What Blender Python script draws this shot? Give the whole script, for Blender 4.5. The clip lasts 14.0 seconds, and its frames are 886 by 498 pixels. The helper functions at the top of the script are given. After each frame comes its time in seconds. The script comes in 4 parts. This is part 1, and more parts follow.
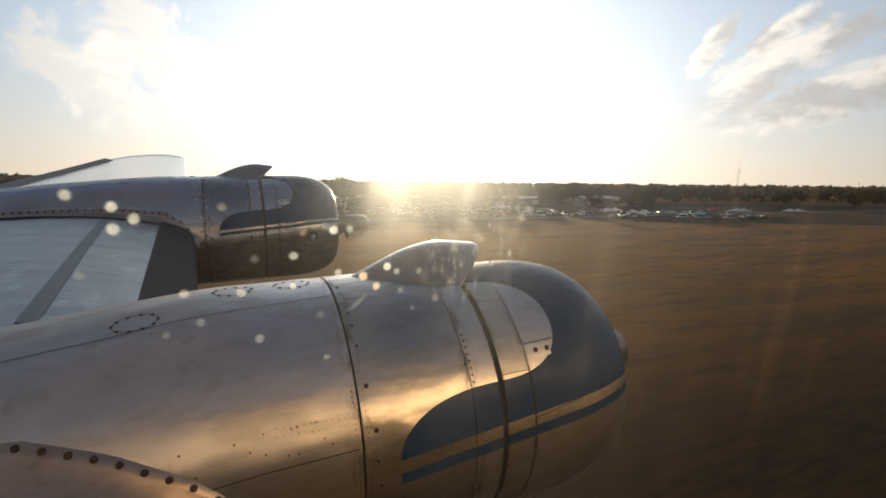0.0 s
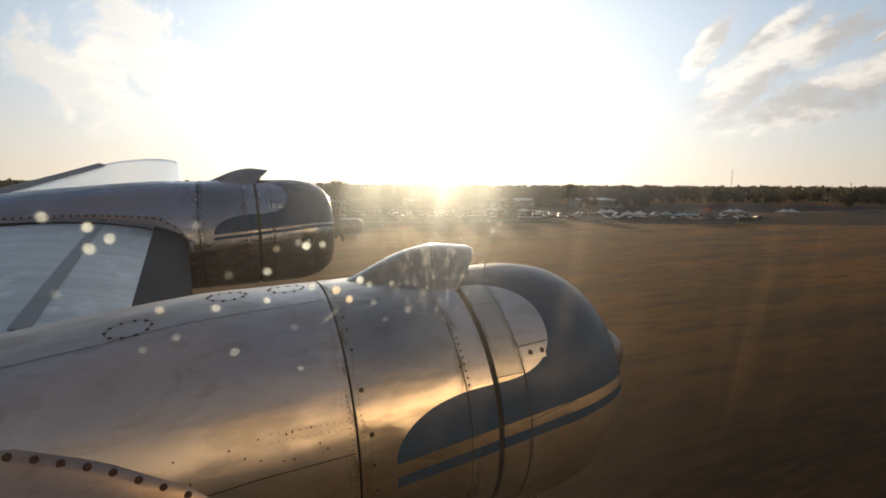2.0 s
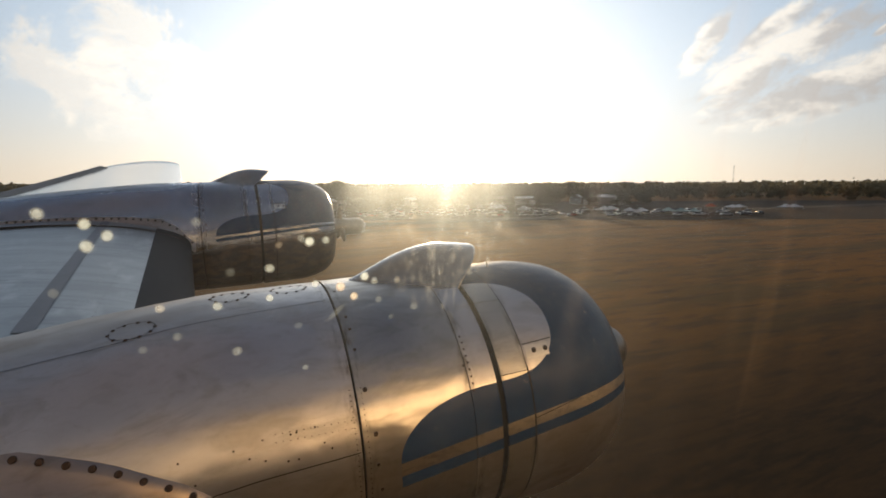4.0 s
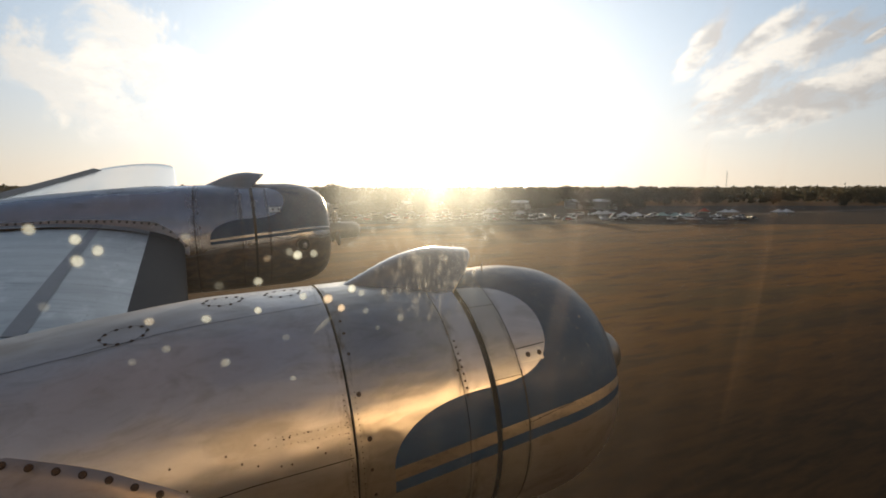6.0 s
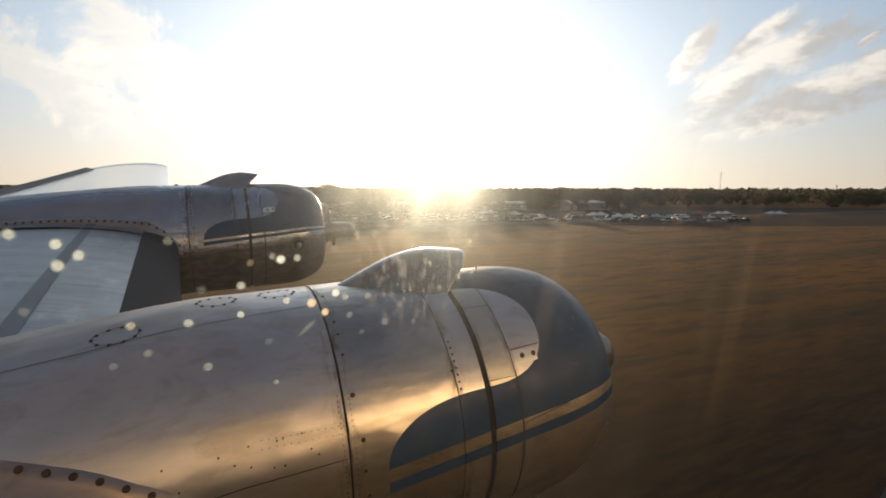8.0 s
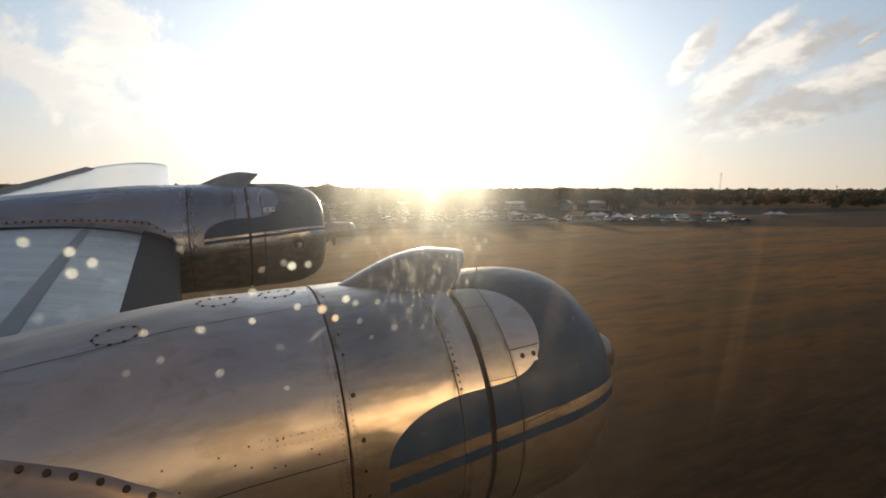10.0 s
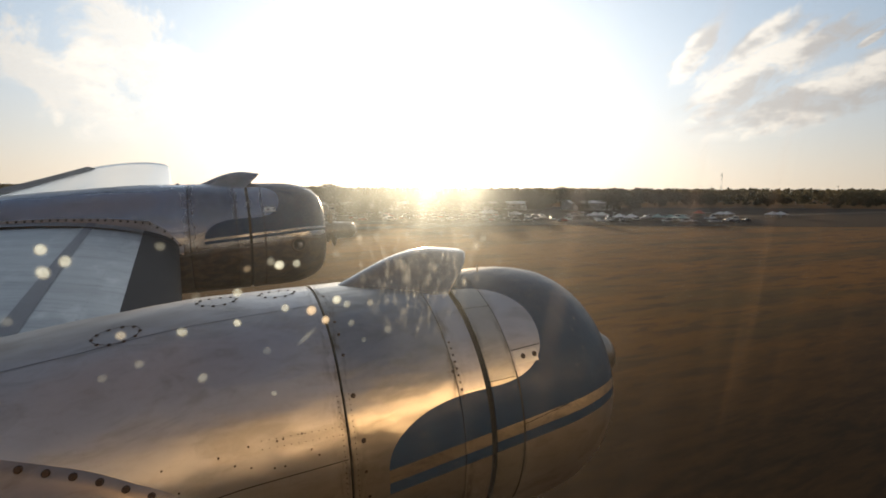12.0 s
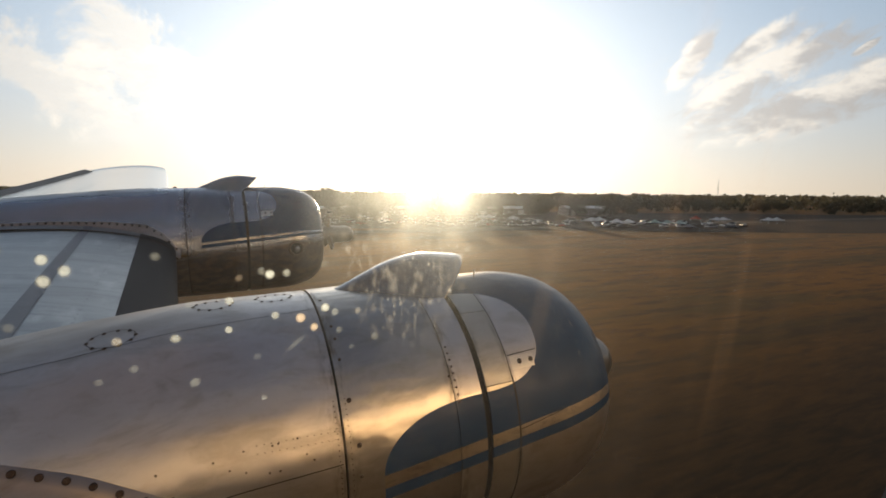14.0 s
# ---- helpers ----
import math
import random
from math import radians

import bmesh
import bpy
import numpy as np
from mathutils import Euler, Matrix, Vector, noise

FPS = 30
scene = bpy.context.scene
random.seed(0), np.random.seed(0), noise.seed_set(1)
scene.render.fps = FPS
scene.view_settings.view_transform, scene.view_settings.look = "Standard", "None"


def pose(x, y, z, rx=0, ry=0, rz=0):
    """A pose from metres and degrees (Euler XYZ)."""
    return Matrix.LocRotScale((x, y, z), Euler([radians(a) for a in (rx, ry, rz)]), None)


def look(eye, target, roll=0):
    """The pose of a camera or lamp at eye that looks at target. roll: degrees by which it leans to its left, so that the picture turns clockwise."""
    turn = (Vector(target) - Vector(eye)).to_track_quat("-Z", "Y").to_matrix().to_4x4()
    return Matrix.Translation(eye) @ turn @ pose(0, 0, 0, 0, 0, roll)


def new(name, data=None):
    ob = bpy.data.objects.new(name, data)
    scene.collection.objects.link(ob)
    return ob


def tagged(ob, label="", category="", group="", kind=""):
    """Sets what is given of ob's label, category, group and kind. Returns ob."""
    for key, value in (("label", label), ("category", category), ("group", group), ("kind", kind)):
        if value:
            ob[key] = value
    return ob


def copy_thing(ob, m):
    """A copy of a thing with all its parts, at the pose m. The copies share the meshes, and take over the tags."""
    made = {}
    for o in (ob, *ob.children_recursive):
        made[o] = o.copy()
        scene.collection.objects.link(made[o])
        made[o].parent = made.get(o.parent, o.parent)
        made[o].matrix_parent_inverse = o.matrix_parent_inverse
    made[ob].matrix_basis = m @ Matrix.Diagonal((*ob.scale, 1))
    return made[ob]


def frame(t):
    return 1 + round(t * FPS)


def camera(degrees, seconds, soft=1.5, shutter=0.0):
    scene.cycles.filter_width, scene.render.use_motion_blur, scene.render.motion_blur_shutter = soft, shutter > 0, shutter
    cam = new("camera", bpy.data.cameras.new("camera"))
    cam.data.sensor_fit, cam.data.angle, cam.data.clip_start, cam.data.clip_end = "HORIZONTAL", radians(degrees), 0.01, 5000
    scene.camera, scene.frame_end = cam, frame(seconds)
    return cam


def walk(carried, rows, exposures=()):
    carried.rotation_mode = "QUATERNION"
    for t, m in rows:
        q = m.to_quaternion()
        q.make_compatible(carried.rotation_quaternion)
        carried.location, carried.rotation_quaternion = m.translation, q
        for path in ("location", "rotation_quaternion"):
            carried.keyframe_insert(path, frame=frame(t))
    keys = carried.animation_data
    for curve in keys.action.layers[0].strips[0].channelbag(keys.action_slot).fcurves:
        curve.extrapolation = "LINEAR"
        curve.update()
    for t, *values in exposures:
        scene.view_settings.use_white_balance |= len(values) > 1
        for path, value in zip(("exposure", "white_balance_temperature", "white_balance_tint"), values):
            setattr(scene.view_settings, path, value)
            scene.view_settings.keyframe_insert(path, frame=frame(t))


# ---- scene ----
from functools import lru_cache
from math import atan2, cos, degrees, pi, sin, sqrt

EYE = 16.0                     # height of the cabin window over the field
cam = camera(86.75, 14.0, soft=1.8)
walk(cam, [
    (0, pose(-0.0093, 0.0071, 15.9909, 81.894, -0.876, -24.600)),
    (0.5, pose(-0.0036, 0.0028, 15.9864, 81.834, 0.094, -24.466)),
    (1, pose(-0.0088, -0.0011, 15.9921, 82.266, -0.248, -24.902)),
    (1.5, pose(-0.0036, -0.0019, 15.9877, 82.194, 0.124, -25.110)),
    (2, pose(-0.0043, 0.0001, 15.9949, 82.234, -0.534, -25.135)),
    (2.5, pose(-0.0058, 0.0003, 15.9934, 82.157, -0.201, -25.099)),
    (3, pose(-0.0059, 0.0038, 15.9942, 81.980, -0.031, -24.803)),
    (5.5, pose(-0.0009, 0.0010, 15.9914, 82.421, 0.287, -25.587)),
    (6, pose(-0.0028, -0.0002, 15.9964, 82.556, -0.113, -25.578)),
    (6.5, pose(-0.0033, 0.0028, 16.0025, 82.613, -0.546, -25.764)),
    (7, pose(-0.0023, 0.0011, 15.9979, 82.435, -0.098, -25.684)),
    (7.5, pose(-0.0003, -0.0017, 15.9964, 82.604, 0.037, -26.017)),
    (8, pose(-0.0000, -0.0024, 15.9977, 82.632, -0.339, -26.139)),
    (10.5, pose(-0.0031, -0.0000, 15.9997, 82.598, -0.470, -26.104)),
    (11, pose(-0.0019, 0.0029, 15.9994, 82.443, -0.393, -25.928)),
    (11.5, pose(0.0005, 0.0037, 15.9974, 82.476, -0.152, -25.920)),
    (12, pose(0.0014, 0.0039, 15.9984, 82.621, -0.457, -26.035)),
    (12.5, pose(0.0021, 0.0012, 15.9982, 82.660, -0.345, -26.052)),
    (13, pose(0.0007, 0.0006, 15.9984, 82.758, -0.365, -26.080)),
    (13.5, pose(0.0026, 0.0015, 15.9998, 83.066, -0.083, -26.703)),
    (14, pose(0.0024, -0.0028, 16.0009, 83.166, -0.740, -26.307)),
])

# ---------------------------------------------------------------- sky and sun
SUN_BEARING, SUN_HEIGHT = 22.7, 4.0     # degrees from +y towards +x, and above the horizon


def bearing_dir(b, e):
    b, e = radians(b), radians(e)
    return Vector((sin(b) * cos(e), cos(b) * cos(e), sin(e)))


SUN_DIR = bearing_dir(SUN_BEARING, SUN_HEIGHT)


class Net:
    """Short hand for building a node tree."""

    def __init__(self, tree):
        self.t = tree
        tree.nodes.clear()

    def node(self, kind, ins=None, **attrs):
        n = self.t.nodes.new(kind)
        if "operation" in attrs:
            n.operation = attrs["operation"]
        if "blend_type" in attrs:
            n.data_type, n.blend_type = "RGBA", attrs["blend_type"]
        for k, v in (ins or {}).items():
            self.put(n.inputs[k], v)
        return n

    def put(self, sock, v):
        if isinstance(v, bpy.types.NodeSocket):
            self.t.links.new(v, sock)
        else:
            sock.default_value = v

    def m(self, op, a, b=0.0, c=0.0):
        n = self.node("ShaderNodeMath", {0: a, 1: b, 2: c}, operation=op)
        return n.outputs[0]

    def step(self, a, lo, hi):
        n = self.node("ShaderNodeMapRange", {0: a, 1: lo, 2: hi, 3: 0.0, 4: 1.0})
        n.interpolation_type = "SMOOTHSTEP"
        return n.outputs[0]

    def mix(self, f, a, b, kind="MIX"):
        n = self.node("ShaderNodeMix", blend_type=kind)
        self.put(n.inputs[0], f)
        self.put(n.inputs[6], a)
        self.put(n.inputs[7], b)
        return n.outputs[2]

    def noise(self, vec, scale, detail=4.0, rough=0.55, distort=0.0):
        n = self.node("ShaderNodeTexNoise", {"Vector": vec, "Scale": scale, "Detail": detail, "Roughness": rough, "Distortion": distort})
        return n.outputs[0]

    def stretch(self, vec, x, y, z):
        n = self.node("ShaderNodeVectorMath", {0: vec, 1: (x, y, z)}, operation="MULTIPLY")
        return n.outputs[0]


def build_world():
    w = bpy.data.worlds.new("evening_sky")
    w.use_nodes = True
    n = Net(w.node_tree)
    sky = n.node("ShaderNodeTexSky")
    sky.sky_type, sky.sun_disc = "NISHITA", False
    sky.sun_elevation, sky.sun_rotation = radians(SUN_HEIGHT), radians(SUN_BEARING)
    sky.air_density, sky.dust_density, sky.ozone_density = 1.0, 1.6, 1.4
    way = n.node("ShaderNodeTexCoord").outputs["Generated"]
    sep = n.node("ShaderNodeSeparateXYZ", {0: way})
    az = n.m("MULTIPLY", n.m("ARCTAN2", sep.outputs[0], sep.outputs[1]), 57.2958)
    el = n.m("MULTIPLY", n.m("ARCSINE", sep.outputs[2]), 57.2958)
    turn = n.node("ShaderNodeVectorMath", {0: way, 1: tuple(SUN_DIR)}, operation="DOT_PRODUCT").outputs[1]
    dot = n.m("MAXIMUM", turn, 0.0)
    near = n.m("POWER", n.m("MULTIPLY", n.m("ADD", turn, 1.0), 0.5), 2.0)      # the sky dims away from the sun
    # sky's own light, thin high haze, and the bright haze round the sun
    base = n.mix(1.0, sky.outputs[0], (SKY, SKY, SKY, 1), "MULTIPLY")
    low = n.m("POWER", n.m("SUBTRACT", 1.0, n.m("ABSOLUTE", sep.outputs[2])), 6.0)
    veil = n.mix(low, (0.40, 0.58, 0.80, 1), (0.84, 0.73, 0.57, 1))
    veil = n.mix(n.m("MULTIPLY", n.step(el, 11.0, 42.0), 0.90), veil, (0.060, 0.100, 0.180, 1))
    # opposite the sun the sky is rosy, bluer to the sides
    behind = n.mix(n.step(n.m("MULTIPLY", turn, -1.0), 0.55, 0.96), (0.116, 0.126, 0.150, 1), (0.228, 0.174, 0.162, 1))
    veil = n.mix(near, behind, veil)
    aft = n.m("SUBTRACT", 1.0, n.step(sep.outputs[0], -0.24, 0.10))       # rosy dusk towards the tail
    veil = n.mix(n.m("MULTIPLY", n.step(el, 46.0, 78.0), 0.8), veil, n.mix(aft, (0.034, 0.058, 0.112, 1), (0.122, 0.090, 0.087, 1)))
    col = n.mix(1.0, base, veil, "ADD")
    wide = n.m("MULTIPLY", n.m("POWER", dot, 7.8), 0.92)
    core = n.m("MULTIPLY", n.m("POWER", dot, 60.0), 2.2)
    fine = n.m("MULTIPLY", n.m("POWER", dot, 700.0), 9.0)
    glow = n.m("ADD", n.m("ADD", wide, core), fine)
    tint = n.mix(1.0, (1.0, 0.95, 0.84, 1), n.node("ShaderNodeCombineXYZ", {0: glow, 1: glow, 2: glow}).outputs[0], "MULTIPLY")
    # clouds: heaped ones and long slanting streaks
    flat = n.node("ShaderNodeCombineXYZ", {0: az, 1: el}).outputs[0]
    heap = n.noise(flat, 0.16, 8.0, 0.60, 0.35)
    at_left = n.m("ADD", n.m("POWER", n.m("DIVIDE", n.m("SUBTRACT", az, -7.5), 9.5), 2.0), n.m("POWER", n.m("DIVIDE", n.m("SUBTRACT", el, 11.0), 6.8), 2.0))
    heap = n.step(n.m("ADD", heap, n.m("MULTIPLY", n.m("SUBTRACT", 1.0, n.m("MINIMUM", at_left, 3.0)), 0.20)), 0.52, 0.66)
    turned = n.node("ShaderNodeVectorRotate", {0: flat, 3: radians(-24)}).outputs[0]
    wisp = n.noise(n.stretch(turned, 0.26, 0.44, 1.0), 1.0, 8.0, 0.62, 0.7)
    loose = n.step(n.noise(n.stretch(turned, 0.045, 0.17, 1.0), 1.0, 6.0, 0.55, 0.5), 0.60, 0.76)
    # slanting clouds: bearing, height, half length, half width, slope
    field, lit = -2.0, 0.0
    for a0, e0, long_, wide_, slope in CLOUDS:
        da, de = n.m("SUBTRACT", az, a0), n.m("SUBTRACT", el, e0)
        c_, s_ = cos(radians(slope)), sin(radians(slope))
        u = n.m("ADD", n.m("MULTIPLY", da, c_), n.m("MULTIPLY", de, s_))
        v = n.m("SUBTRACT", n.m("MULTIPLY", de, c_), n.m("MULTIPLY", da, s_))
        q = n.m("ADD", n.m("POWER", n.m("ABSOLUTE", n.m("DIVIDE", u, long_)), 2.0), n.m("POWER", n.m("ABSOLUTE", n.m("DIVIDE", v, wide_)), 2.0))
        f = n.m("SUBTRACT", 1.0, q)
        lit = n.m("ADD", lit, n.m("MULTIPLY", n.step(f, -0.2, 0.5), n.m("MULTIPLY", n.step(v, -0.3 * wide_, 0.9 * wide_), 0.6)))
        field = n.m("MAXIMUM", field, n.m("MAXIMUM", f, -2.0))
    slim = n.step(n.m("ADD", field, n.m("MULTIPLY", n.m("SUBTRACT", wisp, 0.5), 3.9)), -0.40, 0.85)
    streak = n.m("MAXIMUM", slim, n.m("MULTIPLY", loose, 0.5))
    up = n.step(el, 1.0, 6.0)
    cover = n.m("MULTIPLY", n.m("MAXIMUM", heap, streak), n.m("MULTIPLY", up, n.m("SUBTRACT", 1.0, n.m("MULTIPLY", n.step(el, 22.0, 38.0), 0.75))))
    shade = n.noise(n.stretch(flat, 0.16, 0.30, 1.0), 1.0, 5.0, 0.6)
    body = n.mix(n.step(n.m("ADD", shade, n.m("MULTIPLY", lit, 0.22)), 0.44, 0.66), n.mix(n.step(az, 5.0, 55.0), (0.90, 0.86, 0.80, 1), (0.58, 0.545, 0.515, 1)), (1.16, 1.07, 0.94, 1))
    body = n.mix(near, (0.12, 0.105, 0.11, 1), body)
    col = n.mix(n.m("MULTIPLY", cover, 0.85), col, body)
    col = n.mix(1.0, col, tint, "ADD")
    bg = n.node("ShaderNodeBackground", {"Color": col, "Strength": 1.0})
    out = n.node("ShaderNodeOutputWorld")
    w.node_tree.links.new(bg.outputs[0], out.inputs[0])
    scene.world = w


SKY = 0.022
CLOUDS = ((53.0, 13.8, 3.6, 1.3, 56), (59.4, 14.6, 3.6, 1.3, 32), (59.4, 12.1, 7.5, 2.2, 22), (65.5, 9.2, 11.0, 2.2, 15), (56.5, 9.5, 4.0, 2.2, 20), (67.0, 13.1, 1.0, 0.35, 30), (84.0, 13.0, 9.0, 2.5, 20), (-40.0, 16.0, 14.0, 3.0, 10), (120.0, 20.0, 20.0, 4.0, -12))
build_world()
sun = new("sun", bpy.data.lights.new("sun", "SUN"))
sun.data.energy, sun.data.angle, sun.data.color = 4.8, radians(0.6), (1.0, 0.68, 0.36)
sun.matrix_world = look(SUN_DIR * 100, (0, 0, 0))
scene.view_settings.exposure = 0.0


# ---------------------------------------------------------------- materials
def material(name):
    m = bpy.data.materials.new(name)
    m.use_nodes = True
    n = Net(m.node_tree)
    out = n.node("ShaderNodeOutputMaterial")
    b = n.node("ShaderNodeBsdfPrincipled")
    m.node_tree.links.new(b.outputs[0], out.inputs[0])
    return m, n, b


def bump(n, b, height, strength, dist=0.01):
    k = n.node("ShaderNodeBump", {"Height": height, "Strength": strength, "Distance": dist})
    n.put(b.inputs["Normal"], k.outputs[0])


def plain(name, color, rough=0.6, metal=0.0, vary=0.12, scale=6.0):
    m, n, b = material(name)
    co = n.node("ShaderNodeTexCoord").outputs["Object"]
    f = n.noise(co, scale, 5.0)
    lo = tuple(c * (1 - vary * 1.6) for c in color) + (1,)
    hi = tuple(min(1.0, c * (1 + vary * 1.6)) for c in color) + (1,)
    n.put(b.inputs["Base Color"], n.mix(f, lo, hi))
    n.put(b.inputs["Roughness"], n.m("ADD", n.m("MULTIPLY", f, 0.2), rough - 0.1))
    b.inputs["Metallic"].default_value = metal
    return m


def aluminium_nodes(n, b, co, tone, rough):
    """Polished sheet: broad tarnish, fine rolling grain, faint dents."""
    broad = n.noise(co, 2.2, 5.0, 0.6, 0.4)
    grain = n.noise(n.stretch(co, 6.0, 55.0, 55.0), 1.0, 3.0)
    smudge = n.step(n.noise(n.stretch(co, 3.4, 8.0, 8.0), 1.0, 6.0, 0.66, 0.8), 0.46, 0.70)
    c = n.mix(broad, tuple(x * 0.74 for x in tone) + (1,), tuple(x * 1.12 for x in tone) + (1,))
    c = n.mix(n.m("MULTIPLY", smudge, 0.62), c, (tone[0] * 0.58, tone[1] * 0.58, tone[2] * 0.54, 1))
    r = n.m("ADD", rough - 0.09, n.m("ADD", n.m("MULTIPLY", broad, 0.12), n.m("ADD", n.m("MULTIPLY", grain, 0.02), n.m("MULTIPLY", smudge, 0.09))))
    r = n.m("MINIMUM", r, 0.268) if rough < 0.3 else n.m("MAXIMUM", r, 0.281)
    # fine water spots and scuffs
    spot_ = n.step(n.noise(n.stretch(co, 9.0, 22.0, 22.0), 1.0, 6.0, 0.72, 0.5), 0.50, 0.66)
    c = n.mix(n.m("MULTIPLY", spot_, 0.30), c, (tone[0] * 0.66, tone[1] * 0.62, tone[2] * 0.56, 1))
    return c, r, broad, grain


def aluminium(name, tone=(0.60, 0.585, 0.59), rough=0.22):
    m, n, b = material(name)
    co = n.node("ShaderNodeTexCoord").outputs["Object"]
    c, r, broad, grain = aluminium_nodes(n, b, co, tone, rough)
    n.put(b.inputs["Base Color"], c)
    n.put(b.inputs["Roughness"], r)
    b.inputs["Metallic"].default_value = 0.92
    return m


def livery(name, tone, rough, soot_shade=0.0, dent=0.45):
    """Bare aluminium with the blue cowl paint, the bare window in it and the twin stripe."""
    m, n, b = material(name)
    co = n.node("ShaderNodeTexCoord").outputs["Object"]
    c, r, broad, grain = aluminium_nodes(n, b, co, tone, rough)
    sep = n.node("ShaderNodeSeparateXYZ", {0: co})
    x = sep.outputs[0]
    phi = n.m("MULTIPLY", n.m("ARCTAN2", n.m("ABSOLUTE", sep.outputs[1]), sep.outputs[2]), 57.2958)
    edge = n.m("SUBTRACT", 83.0, n.m("MULTIPLY", x, 6.0))          # upper edge of the stripe
    d = n.m("SUBTRACT", phi, edge)
    above = n.m("LESS_THAN", d, 0.0)
    u = n.m("MINIMUM", n.m("MAXIMUM", n.m("DIVIDE", x, -0.53), 0.0), 1.0)
    tail = n.m("SUBTRACT", 86.0, n.m("MULTIPLY", n.m("SQRT", n.m("SUBTRACT", 1.0, n.m("POWER", u, 2.6))), 19.2))
    rear = n.m("MULTIPLY", n.m("GREATER_THAN", phi, tail), n.m("GREATER_THAN", x, -0.53))
    q = n.m("POWER", n.m("ABSOLUTE", n.m("DIVIDE", n.m("SUBTRACT", phi, 43.5), 23.3)), n.m("ADD", 1.8, n.m("MULTIPLY", n.m("GREATER_THAN", phi, 43.5), 0.8)))
    reach = n.m("MULTIPLY", n.m("POWER", n.m("MAXIMUM", n.m("SUBTRACT", 1.0, q), 0.0), 0.385), 0.382)
    front = n.m("GREATER_THAN", x, n.m("MAXIMUM", reach, 0.004))
    blue = n.m("MULTIPLY", above, n.m("MAXIMUM", n.m("MULTIPLY", rear, n.m("LESS_THAN", x, 0.004)), front))
    wide, edge2 = (2.4, 5.4) if soot_shade else (4.6, 8.8)
    thin = n.m("MULTIPLY", n.m("MULTIPLY", n.m("GREATER_THAN", d, wide), n.m("LESS_THAN", d, edge2)), n.m("GREATER_THAN", x, -0.53))
    band = n.m("MULTIPLY", n.m("MULTIPLY", n.m("GREATER_THAN", d, 0.0), n.m("LESS_THAN", d, wide)), n.m("GREATER_THAN", x, -0.53))
    worn = n.m("SUBTRACT", 1.0, n.m("MULTIPLY", n.step(n.noise(co, 38.0, 5.0, 0.7), 0.66, 0.72), 0.8))
    paint = n.m("MULTIPLY", n.m("MAXIMUM", blue, thin), worn)
    # grime that gathers along the panel joints and runs down from them
    run = n.noise(n.stretch(co, 26.0, 7.0, 7.0), 1.0, 5.0, 0.65, 0.3)
    lines = 0.0
    for x0, reach_ in ((-0.689, 0.085), (-0.150, 0.060), (0.000, 0.050), (0.168, 0.035)):
        lines = n.m("MAXIMUM", lines, n.m("SUBTRACT", 1.0, n.step(n.m("ABSOLUTE", n.m("SUBTRACT", x, x0)), 0.004, reach_)))
    dirt = n.m("MULTIPLY", n.m("MULTIPLY", lines, n.step(run, 0.42, 0.70)), 0.75)
    c = n.mix(dirt, c, (0.085, 0.070, 0.052, 1))
    r = n.m("ADD", r, n.m("MULTIPLY", dirt, 0.15))
    # the crown behind the engine is browner and duller
    film = n.m("MULTIPLY", n.m("SUBTRACT", 1.0, n.step(phi, 10.0, 32.0)), n.m("SUBTRACT", 1.0, n.step(x, -1.5, -0.72)))
    film = n.m("MULTIPLY", film, n.m("ADD", 0.35, n.m("MULTIPLY", n.noise(n.stretch(co, 2.0, 7.0, 7.0), 1.0, 5.0, 0.6), 0.75)))
    c = n.mix(film, c, (0.42, 0.36, 0.305, 1))
    r = n.m("ADD", r, n.m("MULTIPLY", film, 0.22))
    fade = n.mix(n.noise(co, 7.0, 5.0, 0.6), (0.003, 0.029, 0.090, 1), (0.008, 0.055, 0.155, 1))
    scuff = n.step(n.noise(n.stretch(co, 9.0, 30.0, 30.0), 1.0, 6.0, 0.7, 0.5), 0.44, 0.66)
    col = n.mix(n.m("MULTIPLY", band, 0.1 if soot_shade else 0.55), c, n.mix(scuff, (0.66, 0.56, 0.38, 1), (0.30, 0.23, 0.14, 1)))
    fade = n.mix(n.m("MULTIPLY", n.step(n.noise(n.stretch(co, 12.0, 16.0, 16.0), 1.0, 6.0, 0.7, 0.4), 0.50, 0.74), 0.28), fade, (0.09, 0.13, 0.16, 1))      # chalky scuffs
    col = n.mix(paint, col, fade)
    clean = 0.92
    if soot_shade:                                         # dark reflections low on the side, painted as blotchy brown
        low_dim = n.m("MULTIPLY", n.step(n.m("ADD", d, n.m("MULTIPLY", n.m("SUBTRACT", n.noise(n.stretch(co, 1.5, 6.0, 6.0), 1.0, 5.0), 0.5), 14.0)), 7.0, 16.0), soot_shade)
        col = n.mix(low_dim, col, n.mix(n.step(n.noise(n.stretch(co, 5.0, 11.0, 11.0), 1.0, 5.0, 0.65, 0.3), 0.40, 0.66), (0.026, 0.015, 0.009, 1), (0.150, 0.088, 0.045, 1)))
        clean = n.m("SUBTRACT", 0.92, n.m("MULTIPLY", low_dim, 0.75))
        r = n.m("ADD", r, n.m("MULTIPLY", low_dim, 0.12))
    n.put(b.inputs["Base Color"], col)
    n.put(b.inputs["Metallic"], n.m("MULTIPLY", n.m("SUBTRACT", 1.0, paint), clean))
    n.put(b.inputs["Roughness"], n.m("ADD", r, n.m("MULTIPLY", paint, 0.05)))
    dents = n.m("ADD", n.noise(n.stretch(co, 4.5, 8.0, 8.0), 1.0, 2.5, 0.5), n.m("MULTIPLY", n.noise(co, 26.0, 3.0, 0.5), 0.13))
    bump(n, b, dents, dent, 0.012)
    n.put(b.inputs["Specular IOR Level"], n.m("SUBTRACT", 0.5, n.m("MULTIPLY", paint, 0.36)))
